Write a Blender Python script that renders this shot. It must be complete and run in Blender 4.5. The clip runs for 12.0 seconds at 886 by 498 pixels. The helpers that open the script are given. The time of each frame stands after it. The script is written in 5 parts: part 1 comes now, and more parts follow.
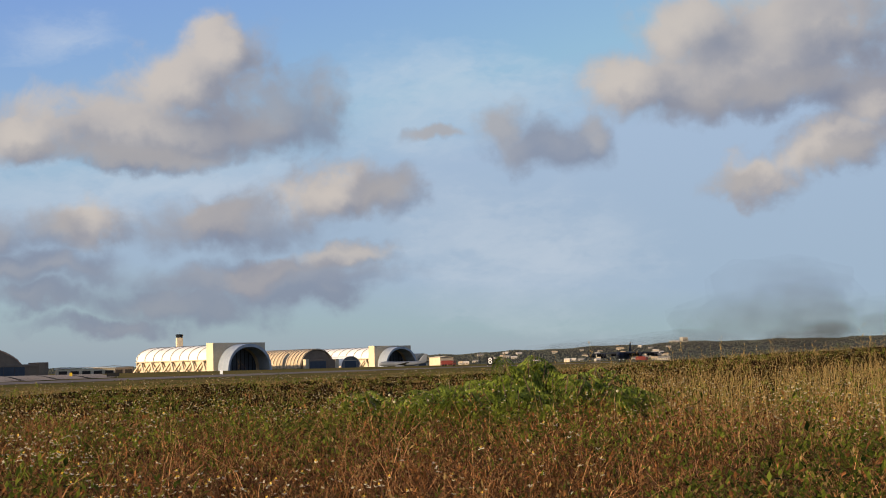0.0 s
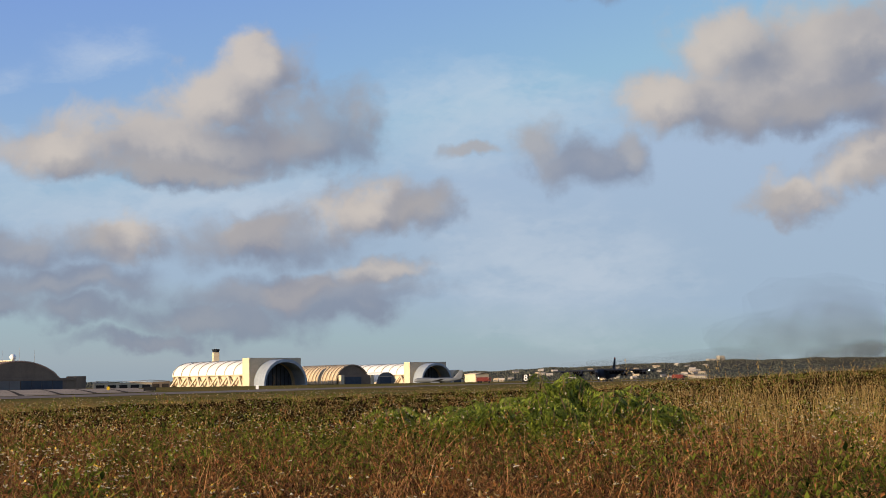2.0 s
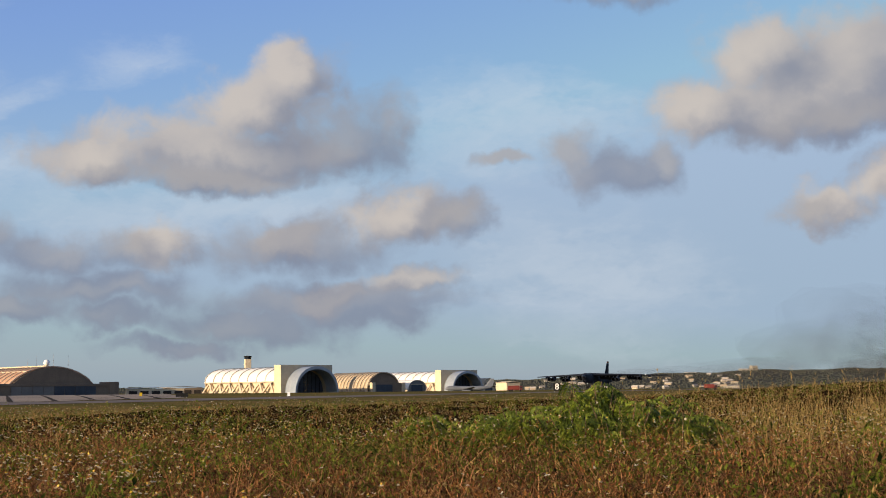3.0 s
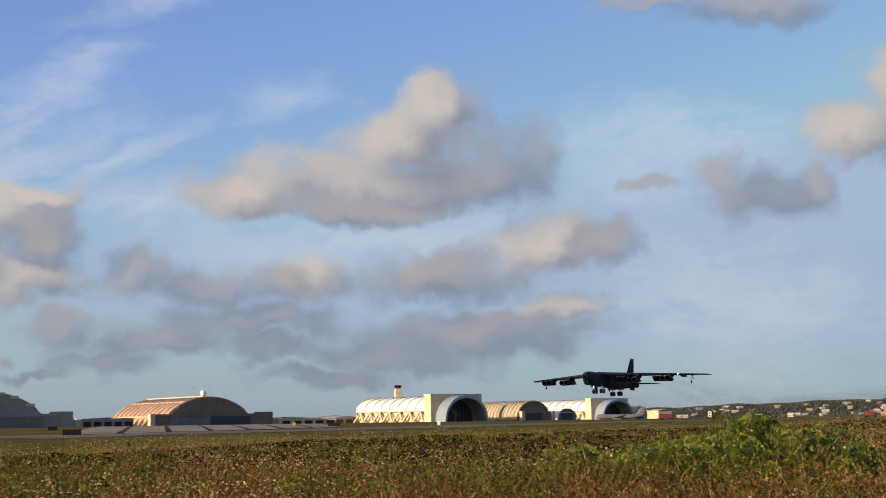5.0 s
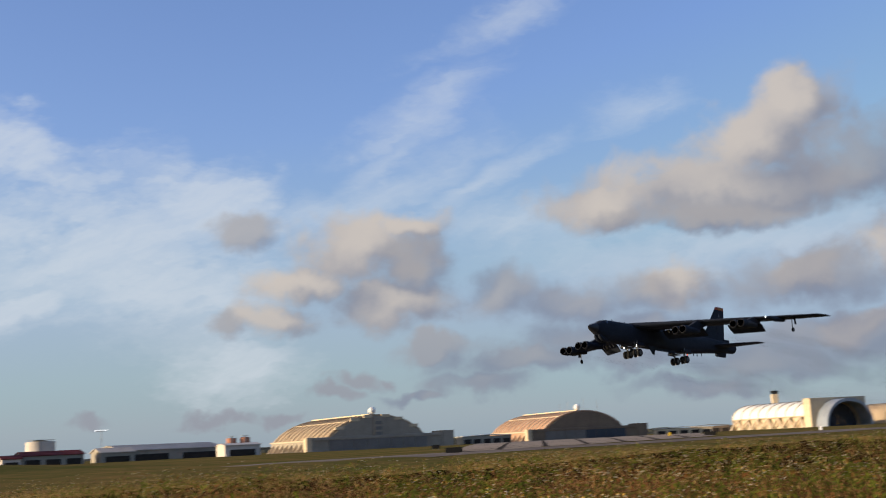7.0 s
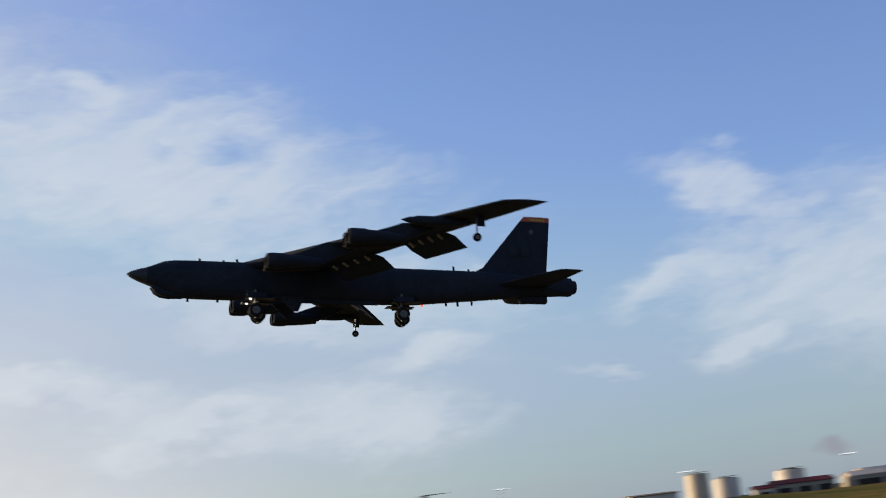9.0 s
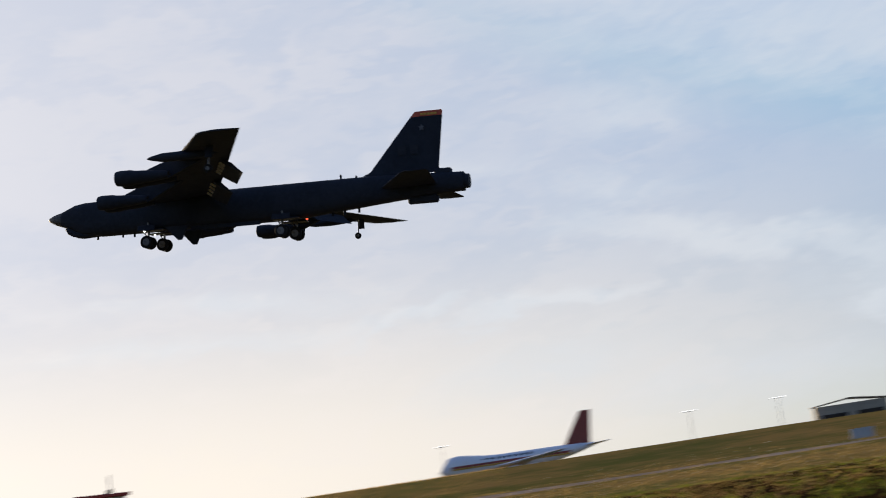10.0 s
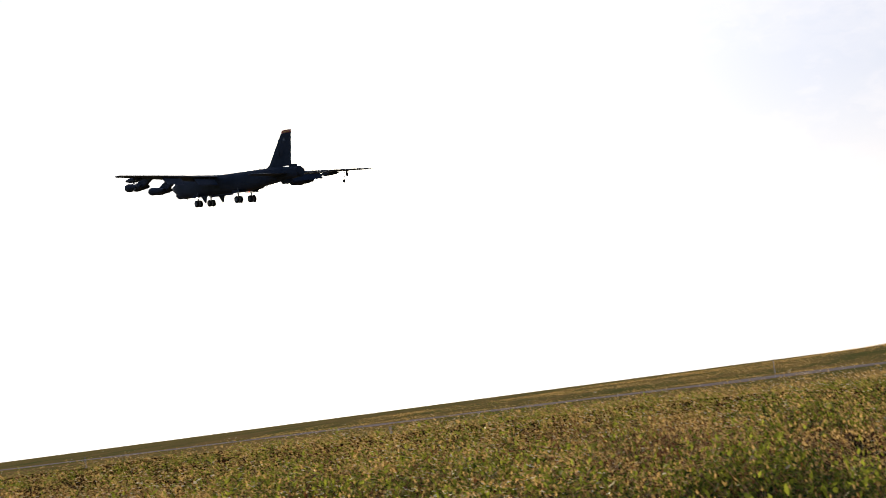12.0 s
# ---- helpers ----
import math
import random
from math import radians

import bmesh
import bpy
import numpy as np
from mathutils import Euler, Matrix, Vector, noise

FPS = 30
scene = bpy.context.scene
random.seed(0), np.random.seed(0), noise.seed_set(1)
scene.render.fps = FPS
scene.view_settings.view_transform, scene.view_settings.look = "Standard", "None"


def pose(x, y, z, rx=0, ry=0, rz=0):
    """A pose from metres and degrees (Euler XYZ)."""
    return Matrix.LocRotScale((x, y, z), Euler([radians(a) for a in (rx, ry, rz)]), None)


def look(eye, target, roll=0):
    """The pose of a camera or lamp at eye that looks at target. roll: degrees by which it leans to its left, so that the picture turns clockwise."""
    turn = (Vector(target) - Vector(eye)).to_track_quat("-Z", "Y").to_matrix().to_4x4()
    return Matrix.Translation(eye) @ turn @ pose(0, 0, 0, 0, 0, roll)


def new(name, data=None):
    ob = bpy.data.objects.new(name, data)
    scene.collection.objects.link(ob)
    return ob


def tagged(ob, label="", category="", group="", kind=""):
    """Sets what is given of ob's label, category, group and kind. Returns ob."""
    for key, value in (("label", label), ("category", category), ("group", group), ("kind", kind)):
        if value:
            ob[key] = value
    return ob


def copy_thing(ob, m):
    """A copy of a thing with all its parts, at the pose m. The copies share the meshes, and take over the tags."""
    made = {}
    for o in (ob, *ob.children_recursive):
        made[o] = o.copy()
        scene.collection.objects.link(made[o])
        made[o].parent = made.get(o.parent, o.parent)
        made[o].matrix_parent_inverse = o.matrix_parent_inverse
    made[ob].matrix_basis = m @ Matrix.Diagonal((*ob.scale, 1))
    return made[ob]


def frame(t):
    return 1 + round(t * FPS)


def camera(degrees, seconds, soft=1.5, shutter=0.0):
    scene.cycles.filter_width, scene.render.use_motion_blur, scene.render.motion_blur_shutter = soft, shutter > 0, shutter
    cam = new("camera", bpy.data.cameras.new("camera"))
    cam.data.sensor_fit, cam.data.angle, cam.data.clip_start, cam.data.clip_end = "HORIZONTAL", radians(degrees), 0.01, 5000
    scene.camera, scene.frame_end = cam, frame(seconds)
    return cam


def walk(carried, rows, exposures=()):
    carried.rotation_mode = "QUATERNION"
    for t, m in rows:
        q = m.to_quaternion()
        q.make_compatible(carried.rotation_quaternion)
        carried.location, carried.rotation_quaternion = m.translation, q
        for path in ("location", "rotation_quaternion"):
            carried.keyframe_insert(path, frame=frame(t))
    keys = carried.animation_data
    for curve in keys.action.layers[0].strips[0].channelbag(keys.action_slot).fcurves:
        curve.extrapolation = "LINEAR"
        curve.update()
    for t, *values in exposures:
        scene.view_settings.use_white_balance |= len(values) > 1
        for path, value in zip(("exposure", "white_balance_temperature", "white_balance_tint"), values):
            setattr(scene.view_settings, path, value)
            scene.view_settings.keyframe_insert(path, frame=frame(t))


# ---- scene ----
# ---------------------------------------------------------------- camera
EYE = 1.6  # over the level of the runway; the field stands half a metre higher
cam = camera(35.95, 12.0, soft=0.95, shutter=0.35)


def aim(yaw, pitch, roll):
    return pose(0, 0, EYE, 90 + pitch, 0, yaw) @ pose(0, 0, 0, 0, 0, roll)


AIMS = [
    (0.0, 0.000, 4.809, -1.327), (0.5, 0.480, 4.900, -1.260), (1.0, 0.839, 5.125, -1.130), (1.5, 1.101, 5.269, -0.998),
    (2.0, 1.501, 5.528, -0.897), (2.5, 1.927, 5.654, -0.751), (4.5, 7.416, 6.899, -0.336), (5.0, 9.031, 7.136, -0.730),
    (5.5, 11.200, 7.411, -0.865), (6.0, 14.205, 8.152, -1.719), (6.5, 18.604, 9.537, -2.845), (7.0, 24.253, 8.081, -2.770),
    (7.5, 29.119, 9.040, -2.863), (7.7, 30.770, 9.494, -3.481), (8.2, 36.6, 10.4, -4.9), (8.8, 48.0, 11.4, -6.6),
    (9.3, 63.273, 11.689, -7.661), (9.5, 69.578, 11.482, -8.419), (9.7, 76.322, 10.895, -8.416), (9.9, 82.232, 9.753, -8.945),
    (10.0, 85.2, 9.60, -8.6), (10.1, 88.342, 9.511, -8.318), (10.3, 94.746, 9.666, -8.043), (10.5, 100.392, 9.622, -8.413),
    (10.7, 104.638, 9.473, -8.526), (11.0, 110.384, 8.847, -9.328), (11.2, 114.240, 7.497, -9.779), (11.4, 117.133, 6.682, -9.377),
    (11.6, 119.770, 6.055, -9.071), (12.0, 123.110, 6.389, -7.588)]
walk(cam, [(t, aim(a, b, c)) for t, a, b, c in AIMS],
     exposures=[(0.0, 0.62), (9.0, 0.62), (10.5, 0.72), (11.3, 0.84), (12.0, 0.90)])

# ---------------------------------------------------------------- world, sun
SUN_AZ, SUN_EL = 127.0, 9.5


def bearing(az, d, z=0.0):
    """The place at the bearing az (degrees, to the left of straight ahead) and d metres from the camera's foot."""
    a = radians(az)
    return Vector((-d * math.sin(a), d * math.cos(a), z))


SUN_DIR = (bearing(SUN_AZ, math.cos(radians(SUN_EL))) + Vector((0, 0, math.sin(radians(SUN_EL))))).normalized()
sun = new("sun", bpy.data.lights.new("sun", "SUN"))
sun.data.energy, sun.data.angle, sun.data.color = 5.0, radians(0.6), (1.0, 0.79, 0.54)
sun.matrix_basis = look(SUN_DIR * 50, (0, 0, 0))


class Tree:
    """Short hand for a node tree: every method adds a node and gives its output."""

    def __init__(self, tree):
        self.tree, self.nodes, self.links = tree, tree.nodes, tree.links

    def node(self, kind):
        return self.nodes.new(kind)

    def feed(self, socket, value):
        if isinstance(value, bpy.types.NodeSocket):
            self.links.new(value, socket)
        else:
            socket.default_value = value

    def math(self, op, a, b=0.0, c=0.0, clamp=False):
        n = self.node("ShaderNodeMath")
        n.operation, n.use_clamp = op, clamp
        for s, v in zip(n.inputs, (a, b, c)):
            self.feed(s, v)
        return n.outputs[0]

    def vec(self, op, a, b=(0, 0, 0), scale=1.0):
        n = self.node("ShaderNodeVectorMath")
        n.operation = op
        self.feed(n.inputs[0], a), self.feed(n.inputs[1], b), self.feed(n.inputs[3], scale)
        return n.outputs[1] if op in ("LENGTH", "DOT_PRODUCT", "DISTANCE") else n.outputs[0]

    def follow(self, before, at):
        """at itself, worked out only after before: keeps a long chain of nodes small in memory."""
        n = self.node("ShaderNodeVectorMath")
        n.operation = "MULTIPLY_ADD"
        self.feed(n.inputs[0], before)
        n.inputs[1].default_value = (1e-7, 1e-7, 0)
        self.feed(n.inputs[2], at)
        return n.outputs[0]

    def noise(self, at, scale, detail=4.0, rough=0.55, distortion=0.0, colour=False):
        n = self.node("ShaderNodeTexNoise")
        self.feed(n.inputs["Vector"], at), self.feed(n.inputs["Scale"], scale), self.feed(n.inputs["Detail"], detail)
        self.feed(n.inputs["Roughness"], rough), self.feed(n.inputs["Distortion"], distortion)
        return n.outputs["Color" if colour else "Fac"]

    def ramp(self, fac, lo, hi, a=0.0, b=1.0):
        n = self.node("ShaderNodeMapRange")
        n.interpolation_type = "SMOOTHSTEP"
        for s, v in zip(n.inputs, (fac, lo, hi, a, b)):
            self.feed(s, v)
        return n.outputs[0]

    def mix(self, fac, a, b, blend="MIX"):
        n = self.node("ShaderNodeMix")
        n.data_type, n.blend_type = "RGBA", blend
        self.feed(n.inputs["Factor"], fac)
        self.feed(n.inputs[6], a if isinstance(a, bpy.types.NodeSocket) else (*a, 1))
        self.feed(n.inputs[7], b if isinstance(b, bpy.types.NodeSocket) else (*b, 1))
        return n.outputs[2]

    def mapped(self, at, loc=(0, 0, 0), turn=0.0, size=(1, 1, 1), kind="TEXTURE"):
        n = self.node("ShaderNodeMapping")
        n.vector_type = kind
        self.feed(n.inputs["Vector"], at)
        n.inputs["Location"].default_value = loc
        n.inputs["Rotation"].default_value = (0, 0, radians(turn))
        n.inputs["Scale"].default_value = size
        return n.outputs[0]

    def join(self, x, y, z=0.0):
        n = self.node("ShaderNodeCombineXYZ")
        for s, v in zip(n.inputs, (x, y, z)):
            self.feed(s, v)
        return n.outputs[0]


# clouds: bearing, height above the horizon, half width, half height (degrees), slant
C_MAIN = [(12.5, 9.94, 6.2, 1.47, 1), (10.75, 11.57, 4.03, 1.78, -24), (9.51, 13.2, 1.47, 1.47, 1), (17.49, 9.49, 2.61, 1.0, 1), (4.5, 7.45, 2.9, 1.3, -7),
          (14.65, 5.92, 1.5, 1.1, 1), (4.12, 4.67, 1.9, 0.7, -9), (7.5, 3.9, 2.0, 0.7, -7), (9.6, 6.2, 1.5, 0.8, 0)]
C_GREY = [(6.92, 10.42, 2.84, 1.66, 1), (5.01, 10.6, 1.07, 1.78, 1), (2.2, 7.45, 1.5, 1.07, 1), (9.17, 5.98, 4.27, 1.18, 1), (15.9, 5.6, 1.6, 1.1, 1),
          (18.9, 5.49, 2.61, 0.95, 1), (21.92, 5.84, 1.9, 1.18, 1), (6.38, 3.36, 4.5, 0.9, -7), (10.89, 2.7, 4.27, 0.9, 1), (16.56, 2.89, 2.61, 0.66, 1)]
C_LOW = [(4.76, 3.06, 1.42, 0.76, 1), (23.02, 2.48, 2.37, 0.62, 1), (13.74, 1.8, 3.08, 0.43, 1), (24.62, 3.93, 2.01, 0.57, 1), (25.2, 7.6, 1.6, 1.0, 3),
         (12.5, 8.9, 4.6, 0.6, 1), (8.0, 3.7, 5.5, 0.9, -2), (17.0, 4.1, 4.5, 0.9, 0), (21.0, 3.3, 4.5, 0.7, 0), (-14.2, 10.6, 4.2, 1.0, -4), (-16.9, 8.2, 2.2, 0.8, -19)]
C_LEFT = [(27.46, 8.25, 3.08, 1.47, 3), (25.74, 9.12, 1.9, 0.71, 3), (30.12, 6.93, 2.25, 0.83, 3), (26.6, 5.96, 2.73, 1.14, 3),
          (31.12, 5.31, 1.78, 0.9, 3)]
C_LEFTLOW = [(27.91, 2.83, 1.0, 0.38, 3), (28.99, 2.29, 0.9, 0.31, 3), (26.85, 2.83, 0.38, 0.28, 3), (25.59, 2.02, 1.66, 0.28, 3),
             (33.78, 1.41, 1.42, 0.26, 3), (38.85, 1.5, 1.04, 0.26, 3), (31.24, 1.39, 0.95, 0.24, 3)]
C_RIGHT = [(-13.6, 12.2, 5.6, 2.3, 0), (-12.61, 11.58, 5.92, 1.85, -4), (-10.83, 13.3, 2.61, 1.66, 1), (-15.41, 13.18, 4.74, 2.13, 1), (-8.18, 11.38, 2.13, 1.42, 1),
           (-13.11, 7.18, 1.78, 1.0, 1), (-16.31, 8.59, 3.08, 1.18, -19), (-17.71, 10.3, 1.9, 1.42, 1)]
C_DARK = [(-4.31, 9.09, 2.61, 1.07, 1), (-2.66, 9.85, 1.3, 1.14, 1), (0.23, 9.45, 1.3, 0.34, 1), (-6.22, 9.49, 0.95, 0.95, 1),
          (-4.57, 16.6, 3.32, 0.76, 0), (0.16, 17.07, 2.84, 0.43, 0), (33.22, 5.16, 0.95, 0.52, 3), (32.65, 9.08, 1.3, 0.66, 3), (-12.2, 7.0, 1.4, 0.7, 0)]
K_PATCH = [(38.33, 8.48, 4.5, 2.84, 3), (41.48, 12.56, 2.61, 0.95, 18), (44.34, 9.14, 2.37, 0.62, -5), (34.67, 10.44, 2.84, 1.42, 3),
           (41.68, 5.81, 1.42, 0.71, -17), (33.34, 3.75, 2.13, 1.42, 3), (32.7, 11.05, 1.66, 0.71, -9), (35.32, 6.92, 3.32, 1.42, 3)]
K_STREAK = [(26.6, 11.85, 3.08, 0.47, -29), (22.61, 10.82, 3.55, 0.52, -27), (15.81, 13.49, 1.78, 0.62, -9),
            (20.8, 17.64, 3.32, 0.57, -22), (28.67, 9.86, 3.32, 0.83, 3), (25.26, 13.64, 3.0, 0.8, -27), (21.34, 9.06, 3.55, 0.95, 3)]
K_BAND = [(-0.67, 11.28, 5.69, 1.9, 1), (11.77, 7.68, 9.95, 1.42, 1), (26.76, 10.59, 5.21, 1.66, -24), (-3.09, 4.47, 5.92, 2.84, 1),
          (21.48, 8.87, 2.84, 0.95, 1), (47.73, 5.8, 1.66, 0.33, 13)]
K_EVENING = [(68.08, 19.27, 1.3, 0.66, 8), (66.0, 15.99, 9.95, 2.61, 13), (58.53, 10.17, 6.16, 1.42, 8), (55.16, 7.2, 2.37, 0.71, 0),
             (67.72, 5.26, 1.9, 0.52, -7), (63.85, 5.61, 4.74, 0.62, 3), (72.12, 8.04, 6.16, 0.66, 16), (81.06, 6.51, 4.27, 0.47, -4),
             (86.63, 7.18, 2.84, 0.43, -4), (57.67, 4.84, 3.79, 1.42, 8)]
K_SUNWARD = [(89.92, 7.07, 5.45, 0.52, -2), (97.13, 7.15, 6.16, 0.47, 2), (84.2, 12.67, 2.61, 0.47, 3), (76.97, 13.91, 2.84, 0.95, 8),
             (77.52, 11.03, 2.61, 0.57, 8), (81.55, 3.87, 4.74, 1.18, 0), (72.37, 2.44, 6.16, 1.18, 1), (93.98, 8.57, 6.16, 0.38, 4)]


def blobs(g, at, lists):
    """How deep the point lies inside the nearest of the soft ellipses: 1 in the middle, 0 on the rim."""
    best = None
    for az, el, a, b, slant in [row for rows in lists for row in rows]:
        here = at if best is None else g.follow(best, at)
        r = g.vec("LENGTH", g.mapped(here, (-az, el, 0), -slant, (a, b, 1)))
        best = r if best is None else g.math("SMOOTH_MIN", best, r, 0.25)
    return g.math("SUBTRACT", 1.0, best)


def build_world():
    w = bpy.data.worlds.new("sky")
    scene.world = w
    w.use_nodes = True
    g = Tree(w.node_tree)
    g.nodes.clear()
    way = g.node("ShaderNodeTexCoord").outputs["Generated"]
    s = g.node("ShaderNodeSeparateXYZ")
    g.feed(s.inputs[0], way)
    x, y, z = s.outputs
    deg = 180 / math.pi
    u = g.math("MULTIPLY", g.math("ARCTAN2", x, y), deg)
    v = g.math("MULTIPLY", g.math("ARCSINE", z), deg)
    at = g.join(u, v)

    sky = g.node("ShaderNodeTexSky")
    sky.sky_type, sky.sun_disc = "NISHITA", False
    sky.sun_elevation, sky.sun_rotation = radians(SUN_EL), radians(-SUN_AZ)
    sky.altitude, sky.air_density, sky.dust_density, sky.ozone_density = 100, 1.0, 1.2, 1.6
    base = g.vec("SCALE", g.vec("MULTIPLY", sky.outputs[0], (0.90, 0.955, 1.37)), scale=0.185)
    base = g.vec("MINIMUM", base, (0.38, 0.50, 0.68))
    # haze over the sea
    hazy = g.ramp(v, 14.0, 0.0)
    base = g.mix(g.math("MULTIPLY", hazy, 0.72), base, (0.335, 0.44, 0.54))

    # glare of the low sun in the moist air
    cosine = g.vec("DOT_PRODUCT", way, tuple(SUN_DIR))
    off = g.math("MULTIPLY", g.math("ARCCOSINE", cosine), deg)
    near = g.math("POWER", 2.718, g.math("DIVIDE", off, -5.6))
    wide = g.math("POWER", 2.718, g.math("DIVIDE", off, -22.0))
    glare = g.vec("ADD", g.vec("SCALE", (1.0, 0.91, 0.70), scale=g.math("MULTIPLY", near, 2.6)),
                  g.vec("SCALE", (1.0, 0.87, 0.72), scale=g.math("MULTIPLY", wide, 0.26)))

    # warm haze low in the sunward sky
    pale = g.ramp(off, 70.0, 22.0)
    base = g.mix(g.math("MULTIPLY", pale, 0.62), base, (0.635, 0.63, 0.70))
    low = g.math("MULTIPLY", g.ramp(v, 12.5, 0.0), g.ramp(off, 84.0, 28.0))
    base = g.mix(g.math("MULTIPLY", low, 0.85), base, (1.0, 0.90, 0.77))

    # high thin cloud: feathered fibres, thickest in the patches and streaks named above
    drift = g.vec("SUBTRACT", g.noise(g.mapped(at, size=(6, 3, 1)), 1.0, 5.0, 0.6, colour=True), (0.5, 0.5, 0.5))
    warp = g.vec("ADD", at, g.vec("SCALE", drift, scale=5.5))
    gentle = g.vec("ADD", at, g.vec("SCALE", drift, scale=2.2))
    fibre = g.math("SUBTRACT", g.noise(g.mapped(warp, turn=14, size=(4.5, 1.1, 1)), 1.0, 6.0, 0.53), 0.5)
    comb = g.noise(g.mapped(gentle, turn=24, size=(3.2, 0.55, 1)), 1.0, 7.0, 0.62)
    comb = g.ramp(comb, 0.30, 0.66, 0.80, 1.0)
    veil = blobs(g, warp, (K_BAND,))
    veil = g.math("MULTIPLY", g.ramp(g.math("ADD", veil, fibre), -0.4, 0.9), 0.42)
    streak = blobs(g, gentle, (K_STREAK, K_SUNWARD))
    streak = g.math("MULTIPLY", g.ramp(g.math("ADD", g.math("MULTIPLY", streak, 0.7), g.math("MULTIPLY", fibre, 1.5)), -0.60, 1.0), 0.52)
    thin = blobs(g, warp, (K_PATCH, K_EVENING))
    thin = g.ramp(g.math("ADD", g.math("MULTIPLY", thin, 0.85), g.math("MULTIPLY", fibre, 1.25)), -0.72, 0.55)
    thin = g.math("MAXIMUM", g.math("MAXIMUM", g.math("MULTIPLY", thin, 0.68), streak), veil)
    thin = g.math("MULTIPLY", thin, comb)
    thin_colour = g.vec("ADD", (0.64, 0.695, 0.76), g.vec("SCALE", glare, scale=0.7))
    base = g.mix(thin, base, thin_colour)
    # uneven veil of high cloud across the sunward half
    sheet = g.ramp(g.noise(g.mapped(warp, (3, 7, 0), 8, (18, 3.6, 1)), 1.0, 3.0, 0.5), 0.36, 0.66)
    base = g.mix(g.math("MULTIPLY", g.math("MULTIPLY", sheet, g.ramp(off, 70.0, 38.0)), 0.24), base, (0.84, 0.79, 0.77))

    # cumulus: the sunward side of each heap is brighter than the far side
    soft = g.vec("SCALE", g.vec("SUBTRACT", g.noise(at, 0.42, 5.0, 0.55, colour=True), (0.5, 0.5, 0.5)), scale=2.6)

    def heap(lists, lo, hi):
        """Cover of a bank of clouds, and how far each place of it faces the sun."""
        shift = (-1.5, 0.85, 0)
        d0 = blobs(g, g.vec("ADD", at, soft), lists)
        d1 = blobs(g, g.vec("ADD", g.vec("ADD", at, soft), shift), lists)
        fine = g.math("SUBTRACT", g.noise(at, 0.50, 8.0, 0.56, 0.35), 0.5)
        r0, r1 = g.noise(at, 0.40, 1.6, 0.5), g.noise(g.vec("ADD", at, shift), 0.40, 1.6, 0.5)
        cover = g.ramp(g.math("ADD", d0, g.math("MULTIPLY", fine, 1.25)), lo, hi)
        face = g.math("ADD", g.math("SUBTRACT", d0, d1), g.math("MULTIPLY", g.math("SUBTRACT", r0, r1), 0.75))
        return cover, g.math("ADD", face, g.math("MULTIPLY", fine, 0.42))

    cover, face = heap((C_MAIN, C_LEFT, C_RIGHT), -0.30, 0.46)
    body = g.mix(g.ramp(face, -0.60, 1.10), (0.245, 0.26, 0.325), (0.61, 0.545, 0.49))
    far = g.ramp(v, 7.5, 1.5)
    body = g.mix(g.math("MULTIPLY", far, 0.6), body, (0.30, 0.33, 0.39))
    base = g.mix(g.math("MULTIPLY", cover, 0.92), base, body)
    cover, face = heap((C_DARK, C_LEFTLOW, C_GREY, C_LOW), -0.36, 0.60)
    dusk = g.mix(g.math("MULTIPLY", g.ramp(face, -0.30, 1.3), g.ramp(v, 1.5, 7.0, 0.45, 1.0)), (0.215, 0.245, 0.33), (0.40, 0.385, 0.395))
    base = g.mix(g.math("MULTIPLY", cover, 0.78), base, dusk)

    total = g.vec("ADD", base, glare)
    ground = g.ramp(v, -1.5, -0.2)
    total = g.mix(ground, (0.10, 0.09, 0.06), total)
    bg = g.node("ShaderNodeBackground")
    g.feed(bg.inputs["Color"], total)
    bg.inputs["Strength"].default_value = 0.65
    out = g.node("ShaderNodeOutputWorld")
    g.links.new(bg.outputs[0], out.inputs[0])
    w.cycles.sampling_method = "MANUAL"
    w.cycles.sample_map_resolution = 512


build_world()


